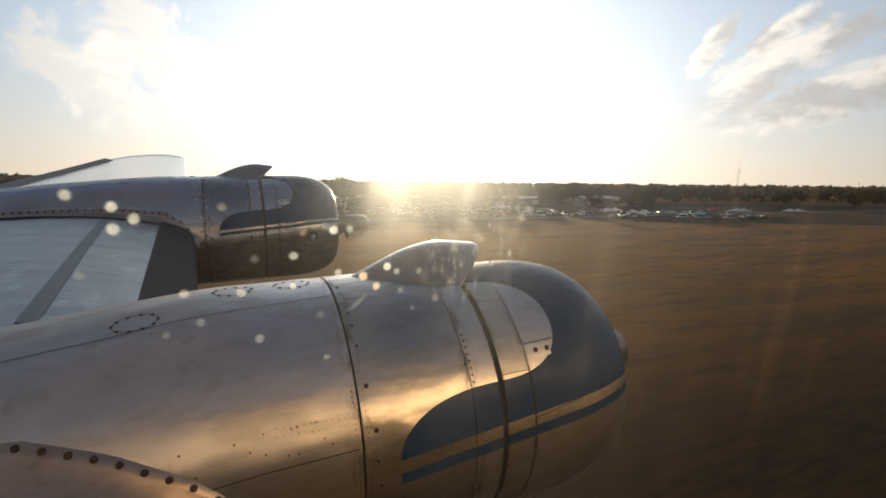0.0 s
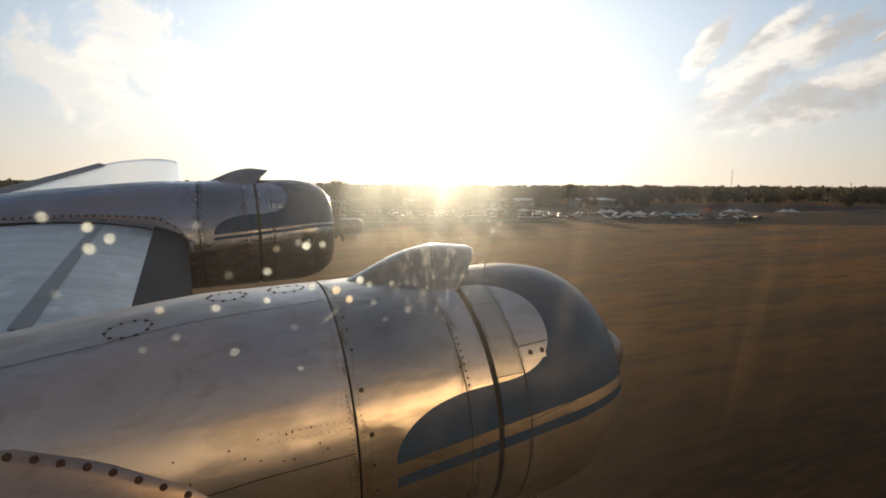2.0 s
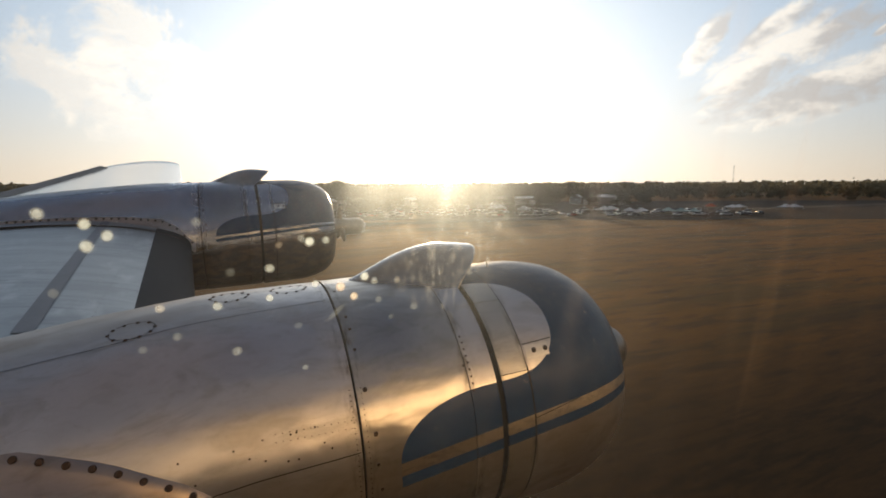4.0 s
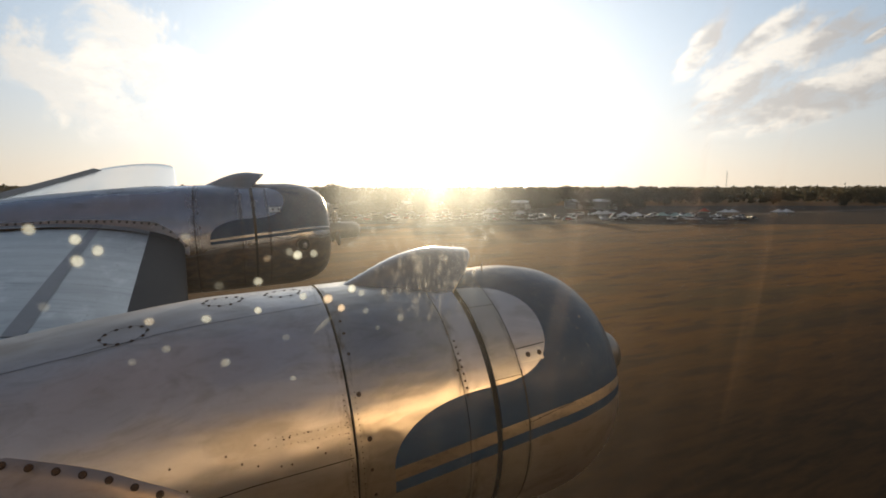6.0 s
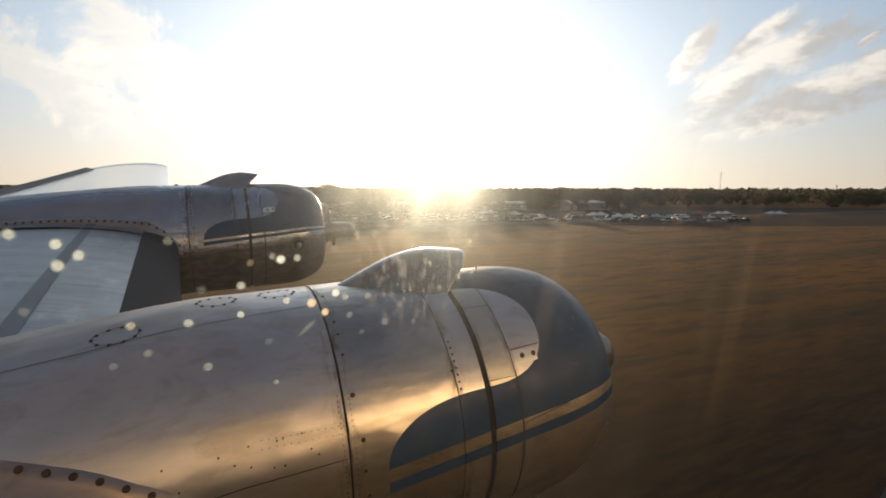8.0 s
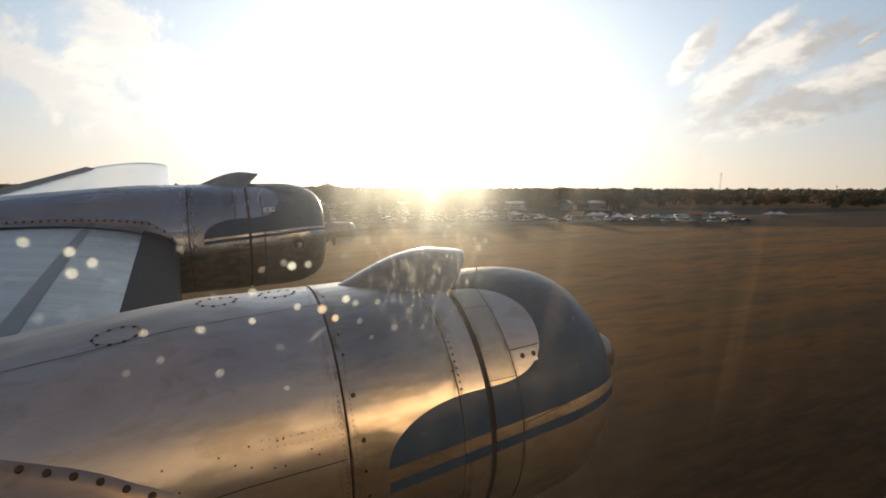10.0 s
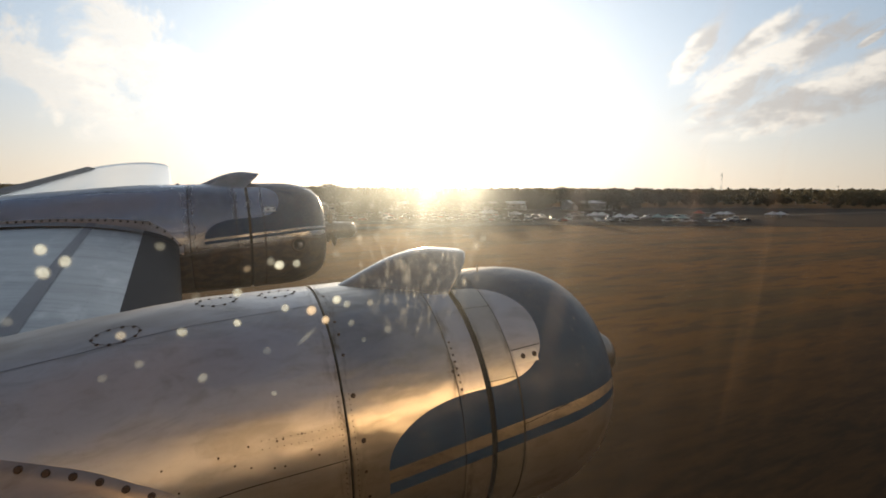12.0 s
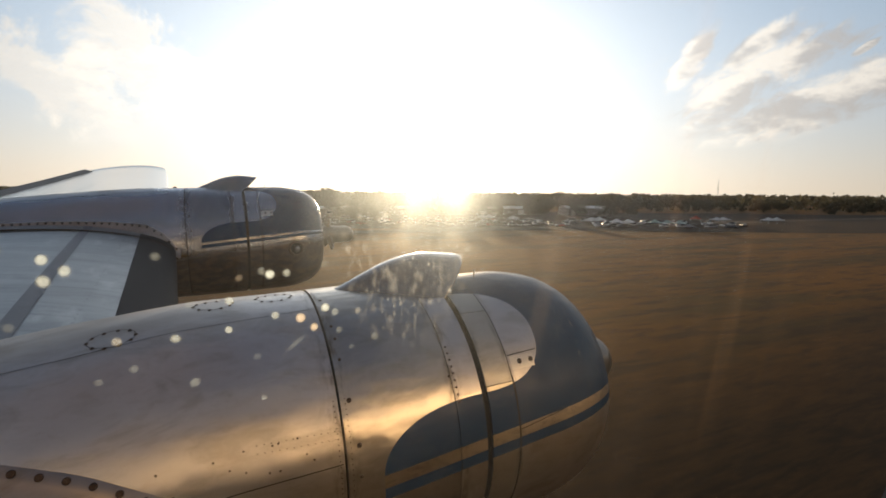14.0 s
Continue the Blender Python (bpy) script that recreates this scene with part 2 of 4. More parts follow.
    n.put(b.inputs["Coat Weight"], n.m("MULTIPLY", paint, 0.06))
    b.inputs["Coat Roughness"].default_value = 0.15
    return m


def wing_skin(name):
    """Dull wing sheet with chordwise smears of oil and soot, and paler rubbed patches."""
    m, n, b = material(name)
    co = n.node("ShaderNodeTexCoord").outputs["Object"]
    smear = n.noise(n.stretch(co, 0.9, 4.5, 1.0), 1.0, 6.0, 0.6, 0.4)
    rub = n.step(n.noise(n.stretch(co, 5.0, 2.0, 1.0), 1.0, 5.0, 0.65), 0.52, 0.72)
    c = n.mix(smear, (0.11, 0.12, 0.13, 1), (0.54, 0.56, 0.56, 1))
    c = n.mix(n.m("MULTIPLY", rub, 0.4), c, (0.66, 0.67, 0.66, 1))
    soot_shade = n.step(n.noise(n.stretch(co, 1.3, 11.0, 1.0), 1.0, 5.0, 0.6, 0.6), 0.50, 0.72)
    c = n.mix(n.m("MULTIPLY", soot_shade, 0.45), c, (0.12, 0.125, 0.13, 1))
    out = n.step(n.node("ShaderNodeSeparateXYZ", {0: co}).outputs[1], 7.5, 9.5)      # paler outboard of the engines: bright sky reflection put into the colour
    c = n.mix(n.m("MULTIPLY", out, 0.75), c, (0.80, 0.75, 0.68, 1))
    n.put(b.inputs["Base Color"], c)
    n.put(b.inputs["Roughness"], n.m("MULTIPLY", n.m("ADD", 0.27, n.m("MULTIPLY", smear, 0.22)), n.m("SUBTRACT", 1.0, n.m("MULTIPLY", out, 0.5))))
    b.inputs["Metallic"].default_value = 0.85
    bump(n, b, n.noise(co, 3.0, 3.0), 0.10, 0.02)
    return m


LIVERY = livery("cowl_livery", (0.74, 0.715, 0.70), 0.36)
WORN = livery("worn_cowl_livery", (0.58, 0.56, 0.53), 0.32, 0.0, 0.65)
# copies for the outboard nacelle: its dim bluish reflections put into the tone
DIMMED = livery("dimmed_cowl_livery", (0.47, 0.52, 0.61), 0.25, 0.85, 0.75)
DIMMED_WORN = livery("dimmed_worn_cowl_livery", (0.33, 0.37, 0.44), 0.27, 0.9, 0.8)
FLAP = livery("matt_cowl_panel", (0.62, 0.60, 0.54), 0.40)
PLATE = aluminium("bright_plate", (0.88, 0.85, 0.78), 0.34)
SCOOP = aluminium("scuffed_scoop_sheet", (0.32, 0.325, 0.345), 0.22)
# brown tone of the fairing stands in for a warm reflection
FAIRING = aluminium("warm_toned_fairing", (0.58, 0.48, 0.40), 0.42)
DULL = aluminium("dull_aluminium", (0.50, 0.51, 0.53), 0.40)
SHELL = aluminium("weathered_cabin_skin", (0.88, 0.75, 0.58), 0.46)
WING = wing_skin("stained_wing_skin")
HUB = plain("greasy_hub_metal", (0.20, 0.19, 0.18), 0.34, 0.85, 0.25, 14.0)
STEEL = plain("dark_steel", (0.16, 0.13, 0.11), 0.45, 0.8, 0.25, 40.0)
SCREW = plain("weathered_screw", (0.050, 0.028, 0.016), 0.7, 0.0, 0.3, 60.0)
# dark joints, and openings whose shade is painted near black
GAP = plain("dark_joint_and_gap_shade", (0.012, 0.012, 0.013), 0.8, 0.0, 0.2, 30.0)
BOOT = plain("black_rubber_boot", (0.016, 0.017, 0.020), 0.75, 0.0, 0.25, 12.0)
# aileron darker than the wing: its shade is put into the grey
AILERON = plain("shaded_aileron_grey", (0.21, 0.19, 0.165), 0.6, 0.0, 0.2, 5.0)
WALK = plain("grey_walkway_paint", (0.19, 0.195, 0.21), 0.48, 0.6, 0.25, 5.0)


def pane_material():
    """Clear acrylic with a film of dust, rain streaks and specks that scatter the light that passes; the film is shaped
    as sun glare.
    """
    m = bpy.data.materials.new("dusty_window_acrylic")
    m.use_nodes = True
    n = Net(m.node_tree)
    co = n.node("ShaderNodeTexCoord").outputs["Object"]
    sep = n.node("ShaderNodeSeparateXYZ", {0: co})
    slant = n.node("ShaderNodeCombineXYZ", {0: n.m("ADD", sep.outputs[0], n.m("MULTIPLY", sep.outputs[2], -0.22)), 1: sep.outputs[2]}).outputs[0]
    streak = n.step(n.noise(n.stretch(slant, 46.0, 3.5, 1.0), 1.0, 3.0, 0.5), 0.42, 0.76)
    film = n.noise(co, 22.0, 4.0, 0.6)
    flat = n.node("ShaderNodeCombineXYZ", {0: sep.outputs[0], 1: sep.outputs[2]}).outputs[0]
    # fine dried splashes, the patch placed to draw the sparkle below the sun
    near = n.m("ADD", n.m("POWER", n.m("DIVIDE", n.m("SUBTRACT", sep.outputs[0], 0.059), 0.025), 2.0), n.m("POWER", n.m("DIVIDE", n.m("ADD", sep.outputs[2], 0.018), 0.032), 2.0))
    inside = n.m("SUBTRACT", 1.0, n.step(near, 0.10, 1.25))
    speck = n.m("MULTIPLY", n.step(n.noise(n.stretch(flat, 420.0, 170.0, 1.0), 1.0, 3.0, 0.55, 0.2), 0.48, 0.82), 0.24)
    for scale, share, grow, small, bright in ((150.0, 0.52, 0.12, 0.10, 0.50), (300.0, 0.62, 0.18, 0.08, 0.46), (560.0, 0.55, 0.22, 0.08, 0.26)):
        vor = n.node("ShaderNodeTexVoronoi", {"Vector": n.stretch(flat, 1.0, 0.9 if scale < 200 else 0.6, 1.0), "Scale": scale, "Randomness": 1.0})
        vor.voronoi_dimensions = "2D"
        pick = n.node("ShaderNodeSeparateXYZ", {0: vor.outputs["Color"]})
        size = n.m("MULTIPLY", n.m("GREATER_THAN", pick.outputs[0], share), n.m("ADD", n.m("MULTIPLY", pick.outputs[1], grow), small))
        fleck = n.m("MULTIPLY", n.step(n.m("SUBTRACT", size, vor.outputs["Distance"]), -0.14, 0.28), n.m("ADD", n.m("MULTIPLY", n.m("POWER", pick.outputs[2], 2.0), bright), 0.10))
        speck = n.m("MAXIMUM", speck, fleck)
    speck = n.m("MULTIPLY", speck, inside)
    dust = n.m("ADD", n.m("MULTIPLY", film, DUST[0]), n.m("MULTIPLY", streak, DUST[1]))
    dust = n.m("MULTIPLY", dust, n.m("SUBTRACT", 1.0, n.m("MULTIPLY", n.step(sep.outputs[0], 0.15, 0.33), 0.78)))      # glare made to fade towards the forward edge
    dust = n.m("MULTIPLY", dust, n.m("SUBTRACT", 1.0, n.m("MULTIPLY", inside, 0.35)))
    # more scatter just forward of the sun, to draw its lopsided glare
    glare_gain = n.m("MULTIPLY", n.step(sep.outputs[0], 0.03, 0.085), n.m("SUBTRACT", 1.0, n.step(sep.outputs[0], 0.11, 0.20)))
    dust = n.m("MULTIPLY", dust, n.m("ADD", 0.74, n.m("MULTIPLY", glare_gain, 0.60)))
    smear = n.m("MULTIPLY", n.m("MULTIPLY", n.m("POWER", streak, 2.0), 0.034), n.m("MULTIPLY", n.m("MULTIPLY", n.step(sep.outputs[2], -0.16, -0.05), n.step(sep.outputs[0], 0.05, 0.13)), n.m("SUBTRACT", 1.0, n.step(sep.outputs[0], 0.22, 0.42))))
    clear = n.node("ShaderNodeBsdfTransparent", {"Color": (0.97, 0.965, 0.955, 1)})
    # scatter normals turned to the sun so the glare gathers round it
    lie = n.node("ShaderNodeCombineXYZ", {0: -SUN_DIR.x, 1: -SUN_DIR.y, 2: -SUN_DIR.z}).outputs[0]
    tight = n.node("ShaderNodeBsdfRefraction", {"Color": (0.61, 0.76, 0.95, 1), "Roughness": 0.50, "IOR": 1.5, "Normal": lie})
    loose = n.node("ShaderNodeBsdfRefraction", {"Color": (0.66, 0.81, 1.0, 1), "Roughness": 0.95, "IOR": 1.5, "Normal": lie})
    wide = n.node("ShaderNodeBsdfTranslucent", {"Color": (0.86, 0.50, 0.18, 1)})
    ahead = n.node("ShaderNodeMixShader", {0: 0.26, 1: tight.outputs[0], 2: loose.outputs[0]})
    haze = n.node("ShaderNodeMixShader", {0: 0.07, 1: ahead.outputs[0], 2: wide.outputs[0]})
    mix = n.node("ShaderNodeMixShader", {0: dust, 1: clear.outputs[0], 2: haze.outputs[0]})
    mix = n.node("ShaderNodeMixShader", {0: smear, 1: mix.outputs[0], 2: wide.outputs[0]})
    drop = n.node("ShaderNodeBsdfTranslucent", {"Color": (0.84, 0.92, 0.94, 1)})
    dots = n.node("ShaderNodeMixShader", {0: n.m("MULTIPLY", speck, DUST[2]), 1: mix.outputs[0], 2: drop.outputs[0]})
    out = n.node("ShaderNodeOutputMaterial")
    n.put(out.inputs[0], dots.outputs[0])
    return m


DUST = (0.057, 0.024, 0.95)
PANE = pane_material()


def droplet_material(name, strength):
    """Dried droplets: soft-edged, some clear white and some amber, scattering the light from outside."""
    m = bpy.data.materials.new(name)
    m.use_nodes = True
    n = Net(m.node_tree)
    co = n.node("ShaderNodeTexCoord").outputs["Object"]
    r = n.node("ShaderNodeVectorMath", {0: co}, operation="LENGTH").outputs[1]
    rnd = n.node("ShaderNodeObjectInfo").outputs["Random"]
    tint = n.mix(n.step(rnd, 0.70, 1.0), (0.76, 0.92, 1.0, 1), (0.90, 0.80, 0.66, 1))
    blot = n.noise(co, 1.6, 3.0)
    much = n.m("MULTIPLY", n.m("SUBTRACT", 1.0, n.step(r, 0.35, 0.98)), n.m("MULTIPLY", n.m("MULTIPLY", n.m("ADD", 0.45, n.m("MULTIPLY", blot, 0.7)), strength), n.m("ADD", 0.30, n.m("MULTIPLY", n.m("FRACT", n.m("MULTIPLY", rnd, 7.31)), 0.55))))
    mix = n.node("ShaderNodeMixShader", {0: much, 1: n.node("ShaderNodeBsdfTransparent").outputs[0], 2: n.node("ShaderNodeBsdfTranslucent", {"Color": tint}).outputs[0]})
    n.put(n.node("ShaderNodeOutputMaterial").inputs[0], mix.outputs[0])
    return m


DROPLET = droplet_material("dried_droplet", 1.0)
FAINT = droplet_material("faint_droplet", 0.24)
CABIN = plain("cabin_lining", (0.16, 0.15, 0.14), 0.8, 0.0, 0.1, 9.0)


# ---------------------------------------------------------------- mesh helpers
def mesh_of(name, verts, faces, smooth=True):
    me = bpy.data.meshes.new(name)
    me.from_pydata([tuple(v) for v in verts], [], faces)
    me.update()
    for p in me.polygons:
        p.use_smooth = smooth
    return me


def part(name, me, mat, parent, label=""):
    if isinstance(me, bmesh.types.BMesh):
        bm, me = me, bpy.data.meshes.new(name)
        bm.normal_update()
        bm.to_mesh(me)
        bm.free()
    ob = new(name, me)
    if not me.materials:
        me.materials.append(mat)
    ob.parent = parent
    if label:
        ob["label"] = label
    return ob


def grid_mesh(name, rows, close=False, smooth=True, flip=False, rim=False):
    """A skin through rows of points."""
    k = len(rows[0])
    verts = [p for row in rows for p in row]
    faces = []
    for i in range(len(rows) - 1):
        for j in range(k if close else k - 1):
            a, b_ = i * k + j, i * k + (j + 1) % k
            q = (a, b_, b_ + k, a + k)
            faces.append(q[::-1] if flip else q)
    me = mesh_of(name, verts, faces, smooth)
    if rim:                                          # turned-in edges stay crisp
        w = k if close else k - 1
        for i, p in enumerate(me.polygons):
            r_, c_ = divmod(i, w)
            if r_ in (0, len(rows) - 2) or (not close and c_ in (0, w - 1)):
                p.use_smooth = False
        bm = bmesh.new()
        bm.from_mesh(me)
        cut = [e for e in bm.edges if len(e.link_faces) == 2 and e.link_faces[0].smooth != e.link_faces[1].smooth]
        bmesh.ops.split_edges(bm, edges=cut)
        bm.to_mesh(me)
        bm.free()
    return me


def box_bm(bm, cx, cy, cz, sx, sy, sz, bevel=0.0):
    r = bmesh.ops.create_cube(bm, size=1.0)
    bmesh.ops.scale(bm, vec=(sx, sy, sz), verts=r["verts"])
    bmesh.ops.translate(bm, vec=(cx, cy, cz), verts=r["verts"])
    if bevel:
        es = list({e for v in r["verts"] for e in v.link_edges})
        bmesh.ops.bevel(bm, geom=es, offset=bevel, segments=2, affect="EDGES", profile=0.6)


def box(cx, cy, cz, sx, sy, sz, bevel=0.0):
    bm = bmesh.new()
    box_bm(bm, cx, cy, cz, sx, sy, sz, bevel)
    return bm


# ---------------------------------------------------------------- the airliner
airliner = tagged(new("airliner"), "polished aluminium propeller airliner with blue cowl paint, low over grass", "airplane")
airliner.matrix_world = pose(0, 0, EYE, -0.271, -2.019, 0.267)

R0 = 0.72                                       # cowl radius
CROWN = [0.18, 0.0]                             # fall of the crown towards the tail, extra length of the nose


def body_radius(x, phi):
    """Radius of the nacelle at x from the cowl-flap gap and the angle phi from the top."""
    drop = CROWN[0] * max(0.0, (-1.2 - x) / 1.45) ** 1.3
    r = R0 - min(drop, 0.5) * max(0.0, cos(phi)) ** 1.2
    if x > 0.39 + CROWN[1]:
        u = min(1.0, (x - 0.39 - CROWN[1]) / 0.585)
        r = 0.44 + 0.28 * sqrt(max(0.0, 1 - u ** 2.2))
    return r


def on_body(x, phi, off=0.0):
    """A point on the nacelle's skin; phi in degrees from the top towards the cabin."""
    p = radians(phi)
    dent = 0.0024 * noise.noise((x * 4.2, 2.6 * sin(p), 2.6 * cos(p))) + 0.0016 * noise.noise((x * 9.0 + 7, 6.5 * sin(p), 6.5 * cos(p)))
    r = body_radius(x, p) + off + dent           # hand-beaten sheet is never quite fair
    return Vector((x, -r * sin(p), r * cos(p)))


def ring_skin(name, x0, x1, steps, off=0.0, seg=160, lip=0.012):
    """A closed band of skin with its edges turned in."""
    rows = []
    xs = [x0 + (x1 - x0) * i / steps for i in range(steps + 1)]
    for i, x in enumerate(xs):
        rows.append([on_body(x, 360.0 * j / seg, off) for j in range(seg)])
    rows.insert(0, [on_body(x0, 360.0 * j / seg, off - lip) for j in range(seg)])
    rows.append([on_body(x1, 360.0 * j / seg, off - lip) for j in range(seg)])
    return grid_mesh(name, rows, close=True, rim=True)


def patch(x0, x1, p0, p1, off, nx=2, nphi=6):
    """A raised piece of sheet on the skin with turned-down edges."""
    pts = []
    for i in range(-1, nx + 2):
        x = x0 + (x1 - x0) * min(max(i, 0), nx) / nx
        row = []
        for j in range(-1, nphi + 2):
            ph = p0 + (p1 - p0) * min(max(j, 0), nphi) / nphi
            rim = i in (-1, nx + 1) or j in (-1, nphi + 1)
            row.append(on_body(x, ph, -0.004 if rim else off))
        pts.append(row)
    return pts


def seam(points, width, off=0.0025):
    """A narrow line laid along points of the skin: pairs (x, phi)."""
    dense = []
    for (xa, pa), (xb, pb) in zip(points, points[1:]):
        m_ = max(1, int(max(abs(pb - pa) / 2.0, abs(xb - xa) / 0.05)))
        dense += [(xa + (xb - xa) * i / m_, pa + (pb - pa) * i / m_) for i in range(m_)]
    points = dense + [points[-1]]
    rows = []
    for k, (x, ph) in enumerate(points):
        xn, pn = points[min(k + 1, len(points) - 1)]
        xp, pp = points[max(k - 1, 0)]
        t = (on_body(xn, pn) - on_body(xp, pp)).normalized()
        c = on_body(x, ph, off)
        nrm = Vector((0, c.y, c.z)).normalized()
        s = t.cross(nrm).normalized() * width / 2
        rows.append([c - s, c + nrm * 0.0006, c + s])
    return grid_mesh("seam", rows)


@lru_cache(None)
def screw_mesh(radius):
    bm = bmesh.new()
    bmesh.ops.create_cone(bm, cap_ends=True, segments=10, radius1=radius, radius2=radius * 0.7, depth=radius * 0.45)
    me = bpy.data.meshes.new("screw")
    bm.to_mesh(me)
    bm.free()
    return me


def screw(name, x, phi, radius, parent, mat=None, off=0.0):
    ob = part(name, screw_mesh(radius), mat or SCREW, parent)
    p = on_body(x, phi, off)
    nrm = Vector((0, p.y, p.z)).normalized()
    ob.matrix_basis = Matrix.Translation(p) @ nrm.to_track_quat("Z", "X").to_matrix().to_4x4()
    return ob


def lerp_table(tab, x):
    for (x0, y0), (x1, y1) in zip(tab, tab[1:]):
        if x <= x1:
            return y0 + (y1 - y0) * (x - x0) / (x1 - x0)
    return tab[-1][1]


def wing_lines(y):
    """Leading edge x, chord and height of the chord line at the distance y from the cabin window."""
    lead = -0.19 - 0.05 * (y - 2.5) - 0.014 * max(0.0, y - 7)
    trail = -4.75 + 0.170 * (y - 5.0)
    z = -1.17 - 0.20 * min(1.0, max(0.0, (2.6 - y) / 0.6)) + 0.1215 * (y - 2.49) + 0.0018 * max(0.0, y - 7) ** 2
    return lead, lead - trail, z


def wing_point(y, s, side=1):
    """A point of the wing's skin: s is the share of the chord from the leading edge, side 1 the top."""
    lead, chord, z = wing_lines(y)
    t = 0.155 - 0.004 * (y - 4)
    yt = 5 * t * chord * (0.2969 * sqrt(s) - 0.126 * s - 0.3516 * s * s + 0.2843 * s ** 3 - 0.1036 * s ** 4)
    camber = 0.02 * chord * 4 * s * (1 - s)
    return Vector((lead - s * chord, y, z + camber + side * yt * (1.0 if side > 0 else 0.8)))


def nacelle(gap_x, y, z, fairing, hub_end, hub_wide, port):
    CROWN[:] = (0.11, 0.028) if port else (0.18, 0.0)
    nose = CROWN[1]
    skin, panel, flap = (DIMMED, DIMMED_WORN, DIMMED) if port else (LIVERY, WORN, FLAP)
    aft = ring_skin("engine_nacelle", -3.6, -0.694, 76)
    body = part("engine_nacelle", aft, skin, airliner, "bare polished aluminium engine nacelle")
    body.matrix_basis = pose(gap_x * cos(radians(0.511)), y, z - gap_x * sin(radians(0.511)), 0, 0.511, 0)
    # near-black core: the shade within the gaps is put into its colour
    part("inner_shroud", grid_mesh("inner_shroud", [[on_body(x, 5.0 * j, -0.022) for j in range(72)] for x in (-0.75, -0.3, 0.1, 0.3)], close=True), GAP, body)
    part("accessory_panel", ring_skin("accessory_panel", -0.684, -0.1625, 16, 0.003), panel, body)
    for a0, a1 in ((12, 66), (66, 118), (118, 180), (180, 242), (242, 294), (294, 348)):      # cowl flaps, closed
        me = grid_mesh("cowl_flap", patch(-0.157, -0.018, a0 + 0.03, a1 - 0.03, 0.003, 3, 14), rim=True)
        part("cowl_flap", me, skin, body)
    for a0, a1 in ((18, 33), (33.4, 64.8), (65.2, 118), (118.4, 240), (240.4, 326), (326.4, 377.6)):
        me = grid_mesh("cowl_panel", patch(0.014, 0.1655, a0 - 0.14, a1 - 0.02, 0.003, 3, max(4, int((a1 - a0) / 4))), rim=True)
        part("cowl_panel", me, flap, body)
    # the cowl's nose, with its lip turned into the mouth
    rows = []
    xs = [0.171 + (0.970 + nose - 0.171) * (1 - (1 - i / 40) ** 1.7) for i in range(41)]
    for x in xs:
        rows.append([on_body(x, 3.0 * j, 0.002) for j in range(120)])
    for x, r in ((0.975, 0.435), (0.962, 0.415), (0.91, 0.405), (0.75, 0.41), (0.6, 0.42)):
        rows.append([Vector((x + nose, -r * sin(radians(3.0 * j)), r * cos(radians(3.0 * j)))) for j in range(120)])
    part("cowl_nose", grid_mesh("cowl_nose", rows, close=True), skin, body, "dark blue painted cowl nose ring")
    bm = bmesh.new()
    bmesh.ops.create_cone(bm, cap_ends=True, segments=48, radius1=0.43, radius2=0.30, depth=0.3)
    bmesh.ops.rotate(bm, verts=bm.verts, matrix=Matrix.Rotation(pi / 2, 3, "Y"))
    bmesh.ops.translate(bm, verts=bm.verts, vec=(0.75, 0, 0))
    part("engine_front", bm, STEEL, body)
    # intake scoop on top
    rows = []
    for i in range(29):
        u = i / 28
        x = -0.57 + 0.680 * u
        rise = 0.172 * sin(min(1.0, u / 0.78) * pi / 2) ** 1.2 - 0.020 * max(0.0, (u - 0.78) / 0.22) ** 1.5
        half = 0.03 + 0.245 * min(1.0, u / 0.75) ** 0.8
        row = []
        for j in range(25):
            v = -1 + 2 * j / 24
            ang = degrees(math.asin(half * v / R0))
            h = rise * max(0.0, 1 - abs(v) ** 2.1) ** 1.15      # sides flare into the skin
            p = on_body(x, -ang, h - 0.006)
            p.x += 0.075 * u ** 3 + 1.05 * max(0.0, (u - 0.35) / 0.65) ** 2 * min(0.0, p.z - 0.86)      # mouth leans back
            row.append(p)
        rows.append(row)
    # rounded lip that overhangs the mouth, then the inside of the duct
    last = rows[-1]
    lip = lambda dx, k: [Vector((p.x + dx, p.y * k, 0.70 + (p.z - 0.70) * k)) for p in last]
    rows += [lip(0.012, 0.99), lip(0.022, 0.965), lip(0.020, 0.945)]
    part("air_scoop", grid_mesh("air_scoop", rows, flip=True), SCOOP, body, "polished aluminium carburettor air scoop")
    # duct walls in near-black, painting the shade of the mouth
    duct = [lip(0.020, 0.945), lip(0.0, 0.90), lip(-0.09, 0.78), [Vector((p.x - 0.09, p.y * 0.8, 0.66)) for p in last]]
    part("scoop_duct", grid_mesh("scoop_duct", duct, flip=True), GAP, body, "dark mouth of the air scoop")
    # small drain mast by the scoop
    bm = box(0.30, -0.05, R0 + 0.02, 0.007, 0.006, 0.05, 0.002)
    part("vent_pipe", bm, DULL, body)
    # inspection plate with two fasteners
    part("seam", seam([(0.172, 55.0), (0.352, 54.4)], 0.005, 0.006), GAP, body)
    part("inspection_plate", grid_mesh("inspection_plate", patch(0.182, 0.322, 55.5, 60.8, 0.005), rim=True), PLATE, body)
    for x in (0.235, 0.305):
        screw("fastener", x, 58.0, 0.016, body, off=0.006)
    # oil cooler outlet low on the side
    if port:
        bm = bmesh.new()
        bmesh.ops.create_cone(bm, cap_ends=True, segments=28, radius1=0.085, radius2=0.075, depth=0.03)
        ob = part("exhaust_port", bm, GAP, body, "sooty round exhaust port")
        p = on_body(0.585, 97.5, 0.0)
        ob.matrix_basis = Matrix.Translation(p) @ Vector((0, p.y, p.z)).to_track_quat("Z", "X").to_matrix().to_4x4()
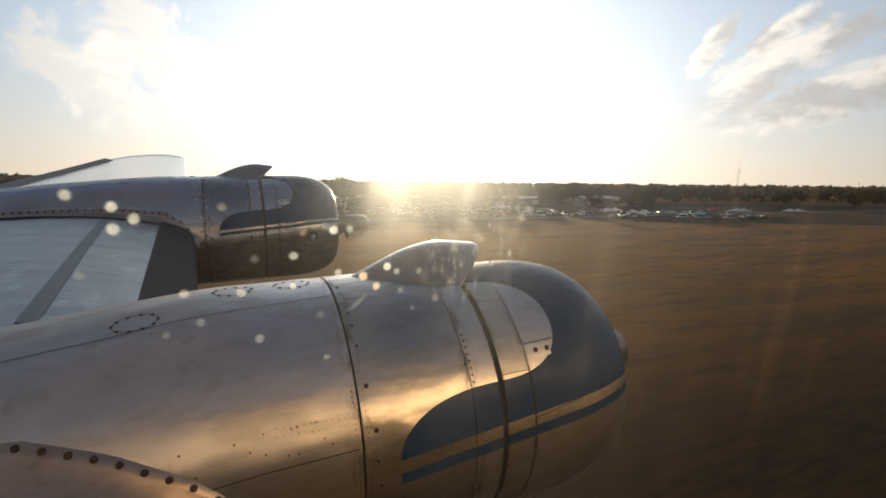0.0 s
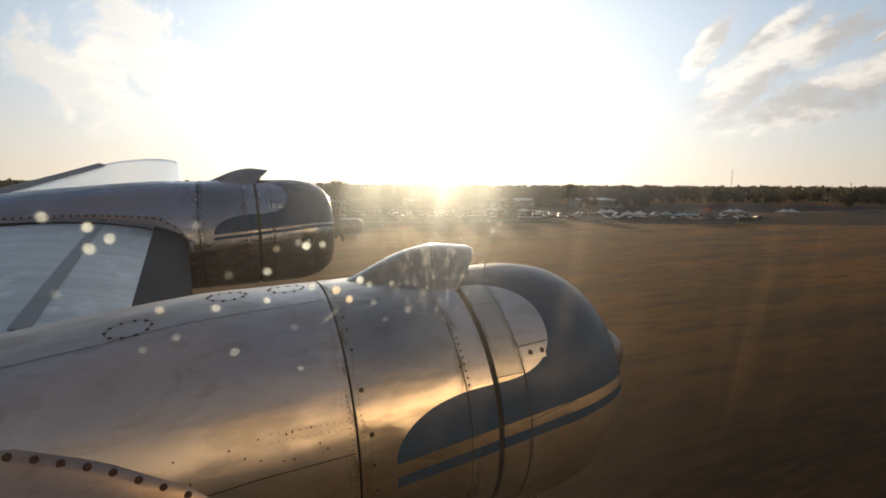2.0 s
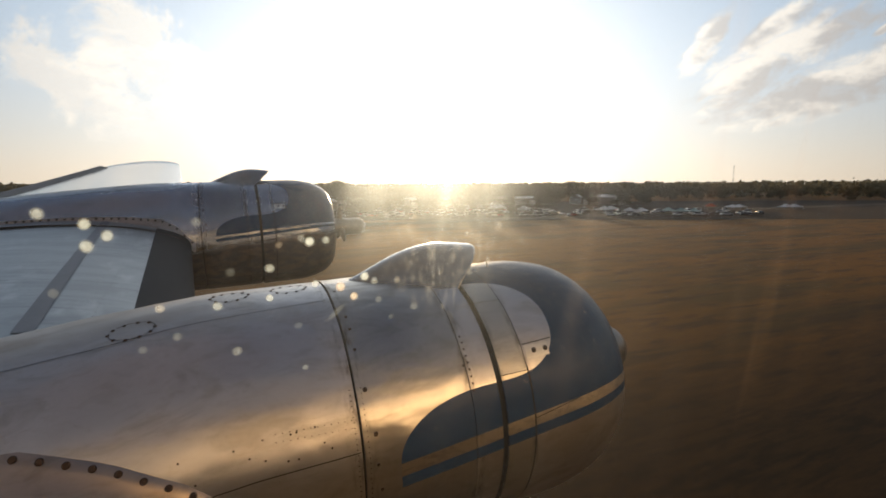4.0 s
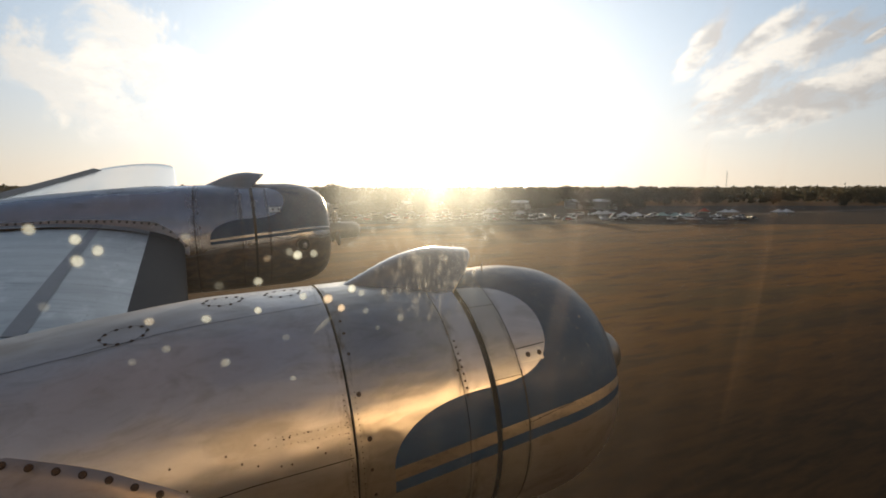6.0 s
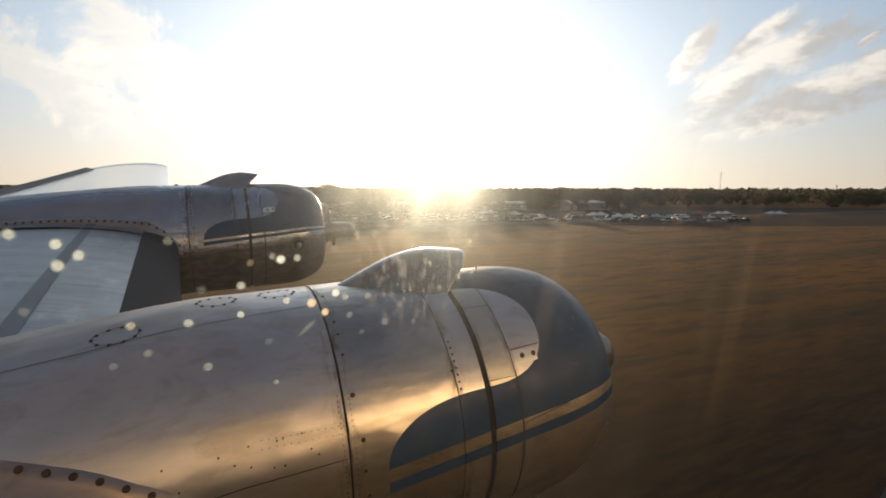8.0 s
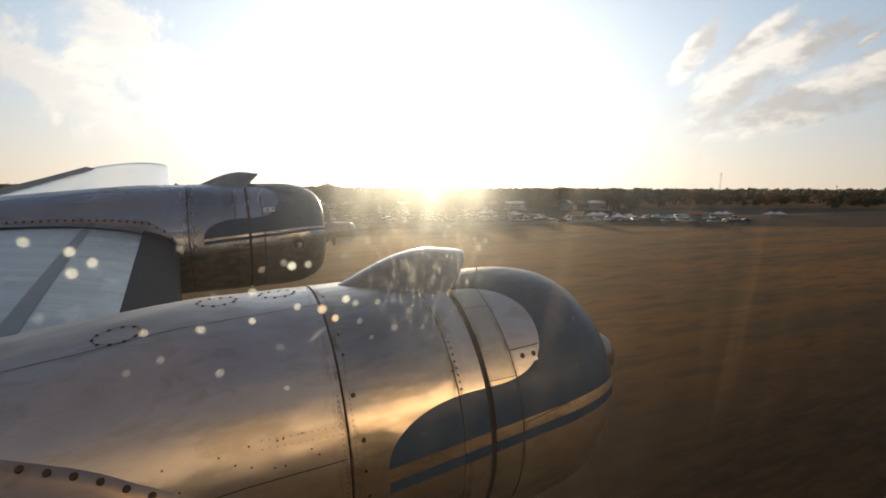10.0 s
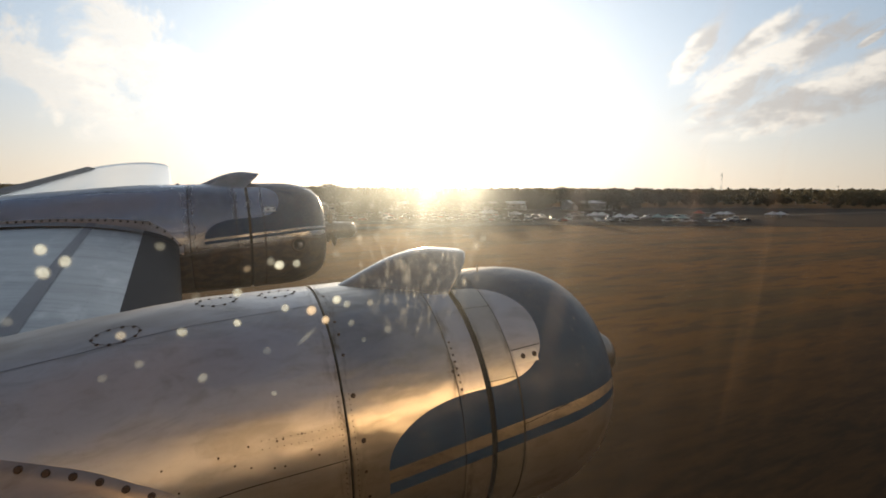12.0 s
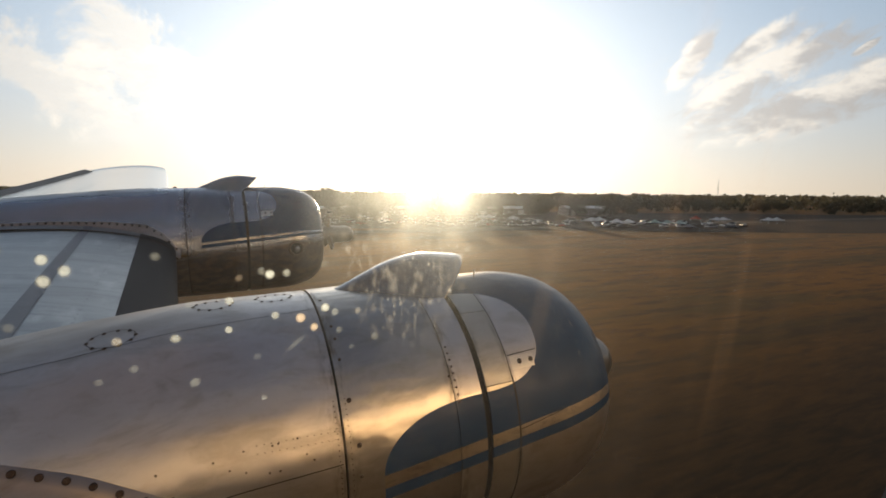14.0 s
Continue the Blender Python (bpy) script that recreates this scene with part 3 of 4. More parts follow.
        ob.matrix_basis = ob.matrix_basis @ Matrix.Translation((0, 0, 0.004))
        rows = []
        for q in range(9):                           # rolled rim round the port
            a = pi * q / 8
            rows.append([Vector(((0.088 + 0.016 * cos(a)) * cos(radians(10 * j)), (0.088 + 0.016 * cos(a)) * sin(radians(10 * j)), 0.016 * sin(a) + 0.004)) for j in range(36)])
        part("port_rim", grid_mesh("port_rim", rows, close=True), STEEL, ob)
        bm = bmesh.new()
        bmesh.ops.create_uvsphere(bm, u_segments=16, v_segments=8, radius=0.042)
        bmesh.ops.scale(bm, verts=bm.verts, vec=(1.0, 0.8, 0.5))
        bmesh.ops.translate(bm, verts=bm.verts, vec=(-0.01, -0.012, 0.016))
        part("port_plug", bm, DULL, ob)
    # seams between sheets
    part("seam", seam([(-3.2, 29), (-2.0, 26.5), (-1.67, 25.1), (-1.33, 21.9), (-0.70, 18.4)], 0.003), GAP, body)
    part("seam", seam([(-1.35, 80), (-1.1, 78.8), (-0.70, 78.5)], 0.004), GAP, body)
    part("seam", seam([(0.168, 83.6), (0.45, 80.4)], 0.004), GAP, body)
    part("seam", seam([(0.172, 63 + 3 * k) for k in range(20)], 0.005, 0.0035), GAP, body)
    # round and oval access covers on the crown
    for cx, cp, rx in ((-1.515, 18.4, 0.085), (-1.135, 4.0, 0.085), (-0.86, 2.5, 0.085)):
        rim = []
        for k in range(33):
            a = 2 * pi * k / 32
            rim.append((cx + rx * cos(a), cp + degrees(rx * 0.72 * sin(a) / R0)))
        part("access_cover", seam(rim, 0.0025), GAP, body)
        for k in range(10):
            x, ph = rim[int(k * 3.2)]
            screw("cover_screw", x, ph, 0.0085, body, off=0.001)
    # rows of screws
    for x, ph in ((-0.646, 59.1), (-0.628, 73.9), (-0.653, 44.6), (-0.655, 12.7), (-0.65, 36), (-0.63, 84), (-0.62, 93), (-0.65, 30), (-0.167, 58.2)):
        screw("fastener", x, ph, 0.013 if ph in (59.1, 73.9) else 0.009, body, off=0.003)
    for k in range(9):
        screw("fastener", -0.142, 47 + 2.6 * k, 0.006, body, off=0.005)
    for k in range(12):
        screw("fastener", -1.02 + 0.027 * k, 66.5 + 0.12 * k, 0.0028, body)
        screw("fastener", -1.02 + 0.027 * k, 69.0 + 0.12 * k, 0.0025, body)
    for k in range(48):                              # rivets along the edges of the accessory panel
        if k > 22:
            screw("rivet", -0.712, 18 + 1.75 * k, 0.0034, body, off=0.0)
            screw("rivet", -0.664, 18 + 1.75 * k, 0.0030, body, off=0.003)
    rng = random.Random(5)
    for k in range(16):
        screw("fastener", rng.uniform(-1.5, -0.8), rng.uniform(66, 76), 0.005, body)
    # fairing between nacelle and wing on the cabin side, edged with screws
    rows = []
    n = 40
    for i in range(n + 1):
        x = fairing[0][0] + (fairing[-1][0] - fairing[0][0]) * i / n
        top = on_body(x, lerp_table(fairing, x), 0.006)
        lead, chord, zc = wing_lines(y - R0 - 0.28)
        s = min(0.95, max(0.0, (lead - (x + gap_x) - 0.02) / chord))
        w = wing_point(y - R0 - 0.28, s) + Vector((0, 0, 0.006))
        w = Vector((w.x - gap_x, w.y - y, w.z - z))
        if lead < x + gap_x:                     # ahead of the leading edge the fairing closes on the skin
            k = min(1.0, (x + gap_x - lead) / 0.30)
            low = on_body(x, min(118, lerp_table(fairing, x) + 38 * (1 - k) + 4), 0.004)
            w = Vector((x, w.y * (1 - k) + low.y * k, w.z * (1 - k) + low.z * k))
        mid = on_body(x, min(100, lerp_table(fairing, x) + 14), 0.02)
        row = [on_body(x, lerp_table(fairing, x) - 0.5, -0.006)]
        for j in range(9):
            t = j / 8
            row.append(top * (1 - t) ** 2 + mid * 2 * t * (1 - t) + w * t * t)
        rows.append(row)
    part("wing_fairing", grid_mesh("wing_fairing", rows), FAIRING, body, "curved aluminium fairing edged with screws")
    count = int(abs(fairing[-1][0] - fairing[0][0]) / 0.071)
    for i in range(count):
        x = fairing[0][0] + (fairing[-1][0] - fairing[0][0]) * (i + (0.5 if port else 0.1)) / count
        screw("fastener", x, lerp_table(fairing, x) + 1.7, 0.0135, body, off=0.013)
    # propeller hub
    bm = bmesh.new()
    prof = [(1.02, 0.12), (1.10, 0.135), (1.24, 0.135), (1.27, 0.125), (hub_end - 0.10, 0.12), (hub_end - 0.04, 0.095), (hub_end - 0.01, 0.05), (hub_end, 0.0)]
    rows = [[Vector((x, -r * hub_wide * sin(radians(12 * j)), r * hub_wide * cos(radians(12 * j)))) for j in range(30)] for x, r in prof]
    hub = part("propeller_hub", grid_mesh("propeller_hub", rows, close=True), HUB, airliner, "grey metal propeller hub with a rounded dome")
    hub.matrix_basis = body.matrix_basis.copy()
    for k in range(3):
        rows = []
        for r, w_, t_ in ((0.08, 0.075, 0.075), (0.18, 0.07, 0.07), (0.26, 0.08, 0.045), (0.285, 0.075, 0.04), (0.30, 0.04, 0.02)):
            rows.append([Vector((1.17 + t_ * 0.6 * cos(radians(30 * j)), w_ * sin(radians(30 * j)), r)) for j in range(12)])
        b_ = part("blade_root", grid_mesh("blade_root", rows, close=True), STEEL, hub)
        b_.matrix_basis = Matrix.Rotation(radians(120 * k), 4, "X")
    return body


nacelle(1.116, 2.49, -1.252, [(-3.0, 51), (-2.2, 53), (-1.81, 55.6), (-1.74, 58.0), (-1.68, 60.0), (-1.60, 62.6), (-1.53, 65.4), (-1.44, 69.6), (-1.33, 74.6), (-1.22, 82), (-1.1, 92)], 1.43, 1.44, False)
nacelle(0.427, 7.123, -0.66, [(-3.0, 59), (-2.3, 58.9), (-2.0, 59.0), (-1.49, 61.7), (-1.10, 66.1), (-0.93, 75.2), (-0.84, 84.8), (-0.76, 91.8)], 1.56, 1.0, True)


def wing():
    ys = [0.15 + (16.9 - 0.15) * i / 60 for i in range(61)]
    ss = [(k / 24) ** 2 for k in range(25)]
    rows = []
    for yy in ys:
        y_ = min(yy, 16.4)
        row = [wing_point(y_, s, 1) for s in reversed(ss)] + [wing_point(y_, s, -1) for s in ss[1:]]
        if yy > 16.1:                               # rounded tip
            k = min(1.0, (yy - 16.1) / 0.8)
            lead, chord, zc = wing_lines(y_)
            cx = lead - 0.45 * chord
            f = sqrt(max(0.0, 1 - k ** 2.5))
            row = [Vector((cx + (p.x - cx) * (0.25 + 0.75 * f), 16.1 + 0.42 * k, zc + (p.z - zc) * f + 0.05 * k)) for p in row]
        rows.append(row)
    ob = part("wing", grid_mesh("wing", rows), WING, airliner, "bare aluminium wing with panel joints")
    # rubber boot on the leading edge between the nacelles and beyond
    for y0, y1 in ((0.3, 1.5), (3.15, 6.55)):
        rows = []
        for i in range(17):
            y_ = y0 + (y1 - y0) * i / 16
            row = []
            for j in range(25):
                v = 1 - 2 * j / 24
                s = 0.345 / wing_lines(y_)[1] * abs(v) ** 1.6
                p = wing_point(y_, s, 1 if v >= 0 else -1)
                nrm = Vector((1 - abs(v), 0, v)).normalized()
                row.append(p + nrm * (0.004 if abs(v) < 0.99 else -0.002))
            rows.append(row)
        part("deicing_boot", grid_mesh("deicing_boot", rows), BOOT, ob, "matt black rubber de-icing boot")
    # spanwise walkway strip and joints
    for s0, s1, mat in ((0.189, 0.208, WALK), (0.45, 0.4512, GAP)):
        for y0, y1 in ((0.3, 1.7), (3.0, 6.5)) if mat is WALK else ((3.0, 6.5), (7.9, 15.2)):
            rows = []
            for i in range(13):
                y_ = y0 + (y1 - y0) * i / 12
                sweep = -0.012 * (6.4 - y_) if mat is WALK else 0.0
                rows.append([wing_point(y_, s0 + sweep + (s1 - s0) * j / 3) + Vector((0, 0, 0.003)) for j in range(4)])
            part("walkway_strip" if mat is WALK else "seam", grid_mesh("strip", rows), mat, ob)
    rows = []
    for i in range(25):
        y_ = 8.2 + 7.6 * i / 24
        top = [wing_point(y_, 0.90 + 0.098 * j / 4) + Vector((0, 0, 0.004 + 0.023 * j)) for j in range(5)]      # drawn up a little
        rows.append(top + [p - Vector((0, 0, 0.012 + 0.012 * (4 - j))) for j, p in reversed(list(enumerate(top)))])
    part("aileron", grid_mesh("aileron", rows, close=True), AILERON, ob, "dull grey aileron along the trailing edge")
    for y_ in (4.0, 4.9, 5.8, 9.2, 10.6, 12.0, 13.4, 14.6):
        rows = []
        for i in range(21):
            s = 0.1 + 0.85 * i / 20
            p = wing_point(y_, s) + Vector((0, 0, 0.002))
            rows.append([p - Vector((0, 0.002, 0)), p + Vector((0, 0.002, 0))])
        part("seam", grid_mesh("seam", rows), GAP, ob)
    # a row of screws behind the boot
    for k in range(40):
        y_ = 3.3 + 0.08 * k
        sc = part("fastener", screw_mesh(0.0035), SCREW, ob)
        sc.matrix_basis = Matrix.Translation(wing_point(y_, 0.108) + Vector((0, 0, 0.001)))


wing()


def fuselage():
    """The cabin round the camera, with one window opening."""
    cy, cz, r = -1.40, -0.36, 1.59
    x0, x1, z0, z1 = -0.24, 0.74, -0.42, 0.26
    xs = [-9, -7, -5, -3, -1.5, -0.8, x0, x1, 1.2, 2.5, 4.0, 5.5, 7.0]
    zs = sorted([z0, z1])
    angs = [math.asin((z - cz) / r) for z in zs]
    ring = [angs[0], angs[1]] + [angs[1] + (2 * pi - (angs[1] - angs[0])) * k / 40 for k in range(1, 40)]
    verts, faces = [], []
    for rr in (r, r - 0.05):
        for x in xs:
            taper = 1.0 if x < 4 else 1.0 - 0.16 * ((x - 4) / 3) ** 2
            for a in ring:
                verts.append((x, cy + rr * taper * cos(a), cz + rr * taper * sin(a)))
    n, k = len(ring), len(xs)
    hole = xs.index(x0)
    for layer in (0, 1):
        for i in range(k - 1):
            for j in range(n):
                if i == hole and j == 0:
                    continue
                a, b_ = layer * n * k + i * n + j, layer * n * k + i * n + (j + 1) % n
                q = (a, b_, b_ + n, a + n)
                faces.append(q if layer else q[::-1])
    o = n * k
    c = [hole * n, hole * n + 1, (hole + 1) * n + 1, (hole + 1) * n]
    for a, b_ in zip(c, c[1:] + c[:1]):
        faces.append((a, b_, b_ + o, a + o))
    for i in (0, k - 1):
        faces.append(tuple(i * n + j for j in range(n)))
    body = part("fuselage", mesh_of("fuselage", verts, faces, False), SHELL, airliner, "polished aluminium cabin wall")
    # rounded frame in the opening
    out, inn = [], []
    mx, mz, hx, hz = 0.149, -0.028, 0.350, 0.254
    for q in range(48):
        a = 2 * pi * q / 48
        ca, sa = cos(a), sin(a)
        e = 0.22
        px, pz = math.copysign(abs(ca) ** e, ca), math.copysign(abs(sa) ** e, sa)
        inn.append((mx + hx * px, mz + hz * pz))
        out.append((mx + (hx + 0.03) * math.copysign(abs(ca) ** 0.12, ca), mz + (hz + 0.03) * math.copysign(abs(sa) ** 0.12, sa)))
    splay = []                                       # flares out to the edges of the opening in the skin
    for p in inn:
        k = min((x1 - mx) / max(1e-6, p[0] - mx) if p[0] > mx else (x0 - mx) / min(-1e-6, p[0] - mx), (z1 - mz) / max(1e-6, p[1] - mz) if p[1] > mz else (z0 - mz) / min(-1e-6, p[1] - mz))
        xs_, zs_ = mx + (p[0] - mx) * k, mz + (p[1] - mz) * k
        splay.append(Vector((xs_, cy + (r - 0.02) * cos(math.asin((zs_ - cz) / r)), zs_)))
    rows = [[Vector((p[0], 0.06, p[1])) for p in out], [Vector((p[0], 0.06, p[1])) for p in inn], [Vector((p[0], 0.156, p[1])) for p in inn]]
    part("window_frame", grid_mesh("window_frame", rows, close=True, smooth=False), CABIN, body)
    part("window_surround", grid_mesh("window_surround", [[Vector((p[0], 0.156, p[1])) for p in inn], splay], close=True, smooth=False), SHELL, body)
    disc = mesh_of("window_pane", [(p[0], 0.135, p[1]) for p in inn], [tuple(range(48))], False)
    pane = part("window_pane", disc, PANE, airliner, "dusty acrylic cabin window pane with specks")
    pane.visible_shadow = False
    # dried droplets on the inner face, in millimetres from the pane's origin
    disc_ = lambda: mesh_of("droplet", [(cos(2 * pi * k / 14), 0, sin(2 * pi * k / 14)) for k in range(14)], [tuple(range(14))], False)
    bold = ((-20.5, -35.6), (-7.8, -36.9), (4.9, -36.5), (17.1, -34.2), (24.0, -35.9), (27.7, -39.2), (31.2, -33.8), (34.0, -35.5), (5.6, -28.5),
            (-33.0, -13.9), (-41.1, -11.0), (-33.2, -19.0), (-29.0, -16.9), (20.9, -22.3), (16.4, -22.3))
    faint = ((-25.1, -45.3), (-17.5, -43.3), (-4.3, -49.6), (11.6, -45.3), (-4.0, -28.5), (-10.5, -15.0), (8.4, -22.5), (14.3, -21.2),
             (31.7, -20.6), (35.0, -41.2), (12.6, -57.7), (-40.5, -29.0), (44.2, -16.7), (47.9, -14.4), (38.5, -47.0), (41.0, -36.0), (46.0, -45.0), (80.0, -20.0), (86.0, -28.0))
    rng = random.Random(3)
    for spots, size, mat in ((bold, 1.7, DROPLET), (faint, 1.4, FAINT)):
        me = disc_()
        for x, z in spots:
            d = part("droplet", me, mat, pane)
            r_ = size * rng.uniform(0.8, 1.1) / 1000
            d.matrix_basis = Matrix.LocRotScale((x / 1000, 0.1345, z / 1000), Euler((0, rng.uniform(0, 3), 0)), (r_ * rng.uniform(0.85, 1.1), 1.0, r_))
            d.visible_shadow = False
    d = part("scratch", disc_(), FAINT, pane)
    d.matrix_basis = Matrix.LocRotScale((0.0222, 0.1345, -0.0432), Euler((0, radians(-38), 0)), (0.0042, 1.0, 0.0010))
    d.visible_shadow = False


fuselage()


# ---------------------------------------------------------------- the field
def ground_material():
    m, n, b = material("dry_grass_field")
    co = n.node("ShaderNodeTexCoord").outputs["Object"]
    fine = n.noise(n.stretch(co, 0.5, 2.6, 1.0), 1.0, 8.0, 0.66)
    mid = n.noise(n.stretch(co, 0.02, 0.075, 1.0), 1.0, 6.0, 0.6)
    wide = n.noise(n.stretch(co, 0.004, 0.016, 1.0), 1.0, 4.0, 0.5, 0.6)
    c = n.mix(fine, (0.078, 0.031, 0.0010, 1), (0.270, 0.106, 0.0020, 1))
    c = n.mix(n.step(mid, 0.44, 0.62), c, (0.085, 0.044, 0.003, 1))
    tuft = n.noise(n.stretch(co, 0.10, 0.42, 1.0), 1.0, 5.0, 0.62, 0.4)
    c = n.mix(n.m("MULTIPLY", n.step(tuft, 0.48, 0.64), 0.68), c, (0.045, 0.020, 0.002, 1))
    c = n.mix(n.m("MULTIPLY", n.step(wide, 0.53, 0.60), 0.70), c, (0.036, 0.020, 0.004, 1))
    # the ground is darker in a ragged band out from the runway's edge
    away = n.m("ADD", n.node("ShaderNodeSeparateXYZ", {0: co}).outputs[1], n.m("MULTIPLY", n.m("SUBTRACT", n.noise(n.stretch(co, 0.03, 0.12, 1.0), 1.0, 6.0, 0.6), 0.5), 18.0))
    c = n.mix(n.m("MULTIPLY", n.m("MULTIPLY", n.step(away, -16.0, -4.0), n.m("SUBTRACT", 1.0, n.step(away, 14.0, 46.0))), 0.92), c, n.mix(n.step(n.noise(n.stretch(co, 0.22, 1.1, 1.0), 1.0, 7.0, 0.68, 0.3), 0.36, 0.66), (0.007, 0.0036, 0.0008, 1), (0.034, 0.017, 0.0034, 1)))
    n.put(b.inputs["Base Color"], c)
    b.inputs["Roughness"].default_value = 0.9
    b.inputs["Specular IOR Level"].default_value = 0.15
    bump(n, b, fine, 0.08, 0.05)
    return m


def asphalt_material(name, tone):
    m, n, b = material(name)
    co = n.node("ShaderNodeTexCoord").outputs["Object"]
    f = n.noise(n.stretch(co, 0.5, 2.0, 1.0), 1.0, 7.0, 0.65)
    w = n.noise(n.stretch(co, 0.02, 0.2, 1.0), 1.0, 4.0)
    c = n.mix(f, tuple(t * 0.75 for t in tone) + (1,), tuple(t * 1.25 for t in tone) + (1,))
    c = n.mix(n.m("MULTIPLY", n.step(w, 0.5, 0.7), 0.4), c, tuple(t * 0.6 for t in tone) + (1,))
    n.put(b.inputs["Base Color"], c)
    b.inputs["Roughness"].default_value = 0.92
    b.inputs["Specular IOR Level"].default_value = 0.1
    bump(n, b, f, 0.3, 0.05)
    return m


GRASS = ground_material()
RUNWAY = asphalt_material("worn_runway_asphalt", (0.030, 0.019, 0.011))
APRON = asphalt_material("pale_apron", (0.075, 0.062, 0.046))

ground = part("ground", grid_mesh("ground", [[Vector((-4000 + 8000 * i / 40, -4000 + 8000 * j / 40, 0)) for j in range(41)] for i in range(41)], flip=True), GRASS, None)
tagged(ground, "dry golden brown grass of an airfield", "grass field", kind="structure")


def strip(name, y0, y1, x0, x1, z, mat, label, wob=0.0, turn=0.0):
    rows = []
    for i in range(481):
        x = x0 + (x1 - x0) * i / 480
        a, b_ = (wob * (2.2 * noise.noise((x * 0.03, y, 1.0)) + 1.2 * noise.noise((x * 0.17, y, 2.0))) for y in (y0, y1))
        rows.append([Vector((x, y0 + a, -0.05)), Vector((x, y0 + a, z)), Vector((x, y1 + b_, z)), Vector((x, y1 + b_, -0.05))])
    ob = part(name, grid_mesh(name, rows, smooth=False, flip=True), mat, None)
    ob.rotation_euler.z = radians(turn)
    return tagged(ob, label, "road", kind="structure")


strip("runway", -2, 10, -900, 1500, 0.06, RUNWAY, "dark worn asphalt runway with a ragged grass edge", 0.5)
strip("taxiway", 176, 190, -900, 1500, 0.05, APRON, "pale narrow asphalt taxiway across the grass", 0.15)
strip("road", 206, 430, -190, 900, 0.04, RUNWAY, "dark paved parking ground beyond the field", 1.2, -24)


def spot(bearing, dist):
    b = radians(bearing)
    return dist * sin(b), dist * cos(b)


# ---------------------------------------------------------------- trees
def leaf_material(name, a, b_):
    m, n, b = material(name)
    rnd = n.node("ShaderNodeNewGeometry").outputs["Random Per Island"]
    obr = n.node("ShaderNodeObjectInfo").outputs["Random"]
    c = n.mix(n.m("FRACT", n.m("ADD", rnd, obr)), a + (1,), b_ + (1,))
    n.put(b.inputs["Base Color"], c)
    b.inputs["Roughness"].default_value = 0.8
    b.inputs["Specular IOR Level"].default_value = 0.1
    thin = n.node("ShaderNodeBsdfTranslucent", {"Color": c})
    both = n.node("ShaderNodeMixShader", {0: 0.5, 1: b.outputs[0], 2: thin.outputs[0]})
    n.put(n.t.nodes["Material Output"].inputs[0], both.outputs[0])
    return m


# leaf colours paled: the distance haze over the woods is put into them
LEAF = leaf_material("haze_paled_olive_foliage", (0.088, 0.092, 0.068), (0.150, 0.145, 0.108))
BARK = plain("grey_bark", (0.09, 0.07, 0.05), 0.9, 0.0, 0.3, 3.0)


def leaf_clump(verts, faces, c, size, rng):
    """Three bent blades of foliage crossing at one place."""
    for _ in range(2):
        d = Vector((rng.gauss(0, 1), rng.gauss(0, 1), rng.gauss(0, 0.6))).normalized()
        e = d.orthogonal().normalized()
        e.rotate(Matrix.Rotation(rng.uniform(0, 2 * pi), 3, d))
        f = d.cross(e)
        k = len(verts)
        s = size * rng.uniform(0.6, 1.3)
        verts += [c - e * s * 0.5, c + f * s * 0.45 + d * s * 0.12, c + e * s * 0.5, c - f * s * 0.4 + d * s * 0.1]
        faces.append((k, k + 1, k + 2, k + 3))


def tree_meshes(seed, height, spread):
    rng = random.Random(seed)
    verts, faces = [], []
    limbs = []
    trunk_top = height * 0.55

    def tube(p, q, r0, r1):
        d = (q - p).normalized()
        e = d.orthogonal().normalized()
        f = d.cross(e)
        k = len(verts)
        for c, r in ((p, r0), (q, r1)):
            for j in range(6):
                a = 2 * pi * j / 6
                verts.append(c + (e * cos(a) + f * sin(a)) * r)
        for j in range(6):
            faces.append((k + j, k + (j + 1) % 6, k + 6 + (j + 1) % 6, k + 6 + j))

    tube(Vector((0, 0, -0.2)), Vector((rng.uniform(-.3, .3), rng.uniform(-.3, .3), trunk_top)), 0.02 * height, 0.011 * height)
    for k in range(7):
        z = height * rng.uniform(0.22, 0.55)
        a = rng.uniform(0, 2 * pi)
        q = Vector((cos(a) * spread * rng.uniform(0.4, 0.75), sin(a) * spread * rng.uniform(0.4, 0.75), height * rng.uniform(0.28, 0.85)))
        tube(Vector((0, 0, z)), q, 0.009 * height, 0.003 * height)
        limbs.append(q)
    limbs.append(Vector((0, 0, height * 0.82)))
    wood = mesh_of("trunk", verts, faces)
    verts, faces = [], []
    for q in limbs:
        lobe = spread * rng.uniform(0.35, 0.6)
        for _ in range(170):
            d = Vector((rng.gauss(0, 1), rng.gauss(0, 1), rng.gauss(0, 0.75))).normalized() * lobe * rng.uniform(0.35, 1.0)
            c = q + d
            if c.z < height * 0.06:
                continue
            leaf_clump(verts, faces, c, 0.62, rng)
    return wood, mesh_of("crown", verts, faces, False)


def build_tree(seed, height, spread):
    wood, crown = tree_meshes(seed, height, spread)
    t = tagged(new("tree"), "broad olive green tree at the edge of the airfield", "tree", "trees beyond the field")
    part("trunk", wood, BARK, t)
    part("crown", crown, LEAF, t)
    return t


rng = random.Random(11)
kinds = [build_tree(s, h, w) for s, h, w in ((1, 13.5, 5.5), (2, 15, 6.5), (3, 12, 6.0), (4, 16.5, 6.0), (5, 10.5, 5.0), (6, 14, 7.5))]
first = [True] * len(kinds)
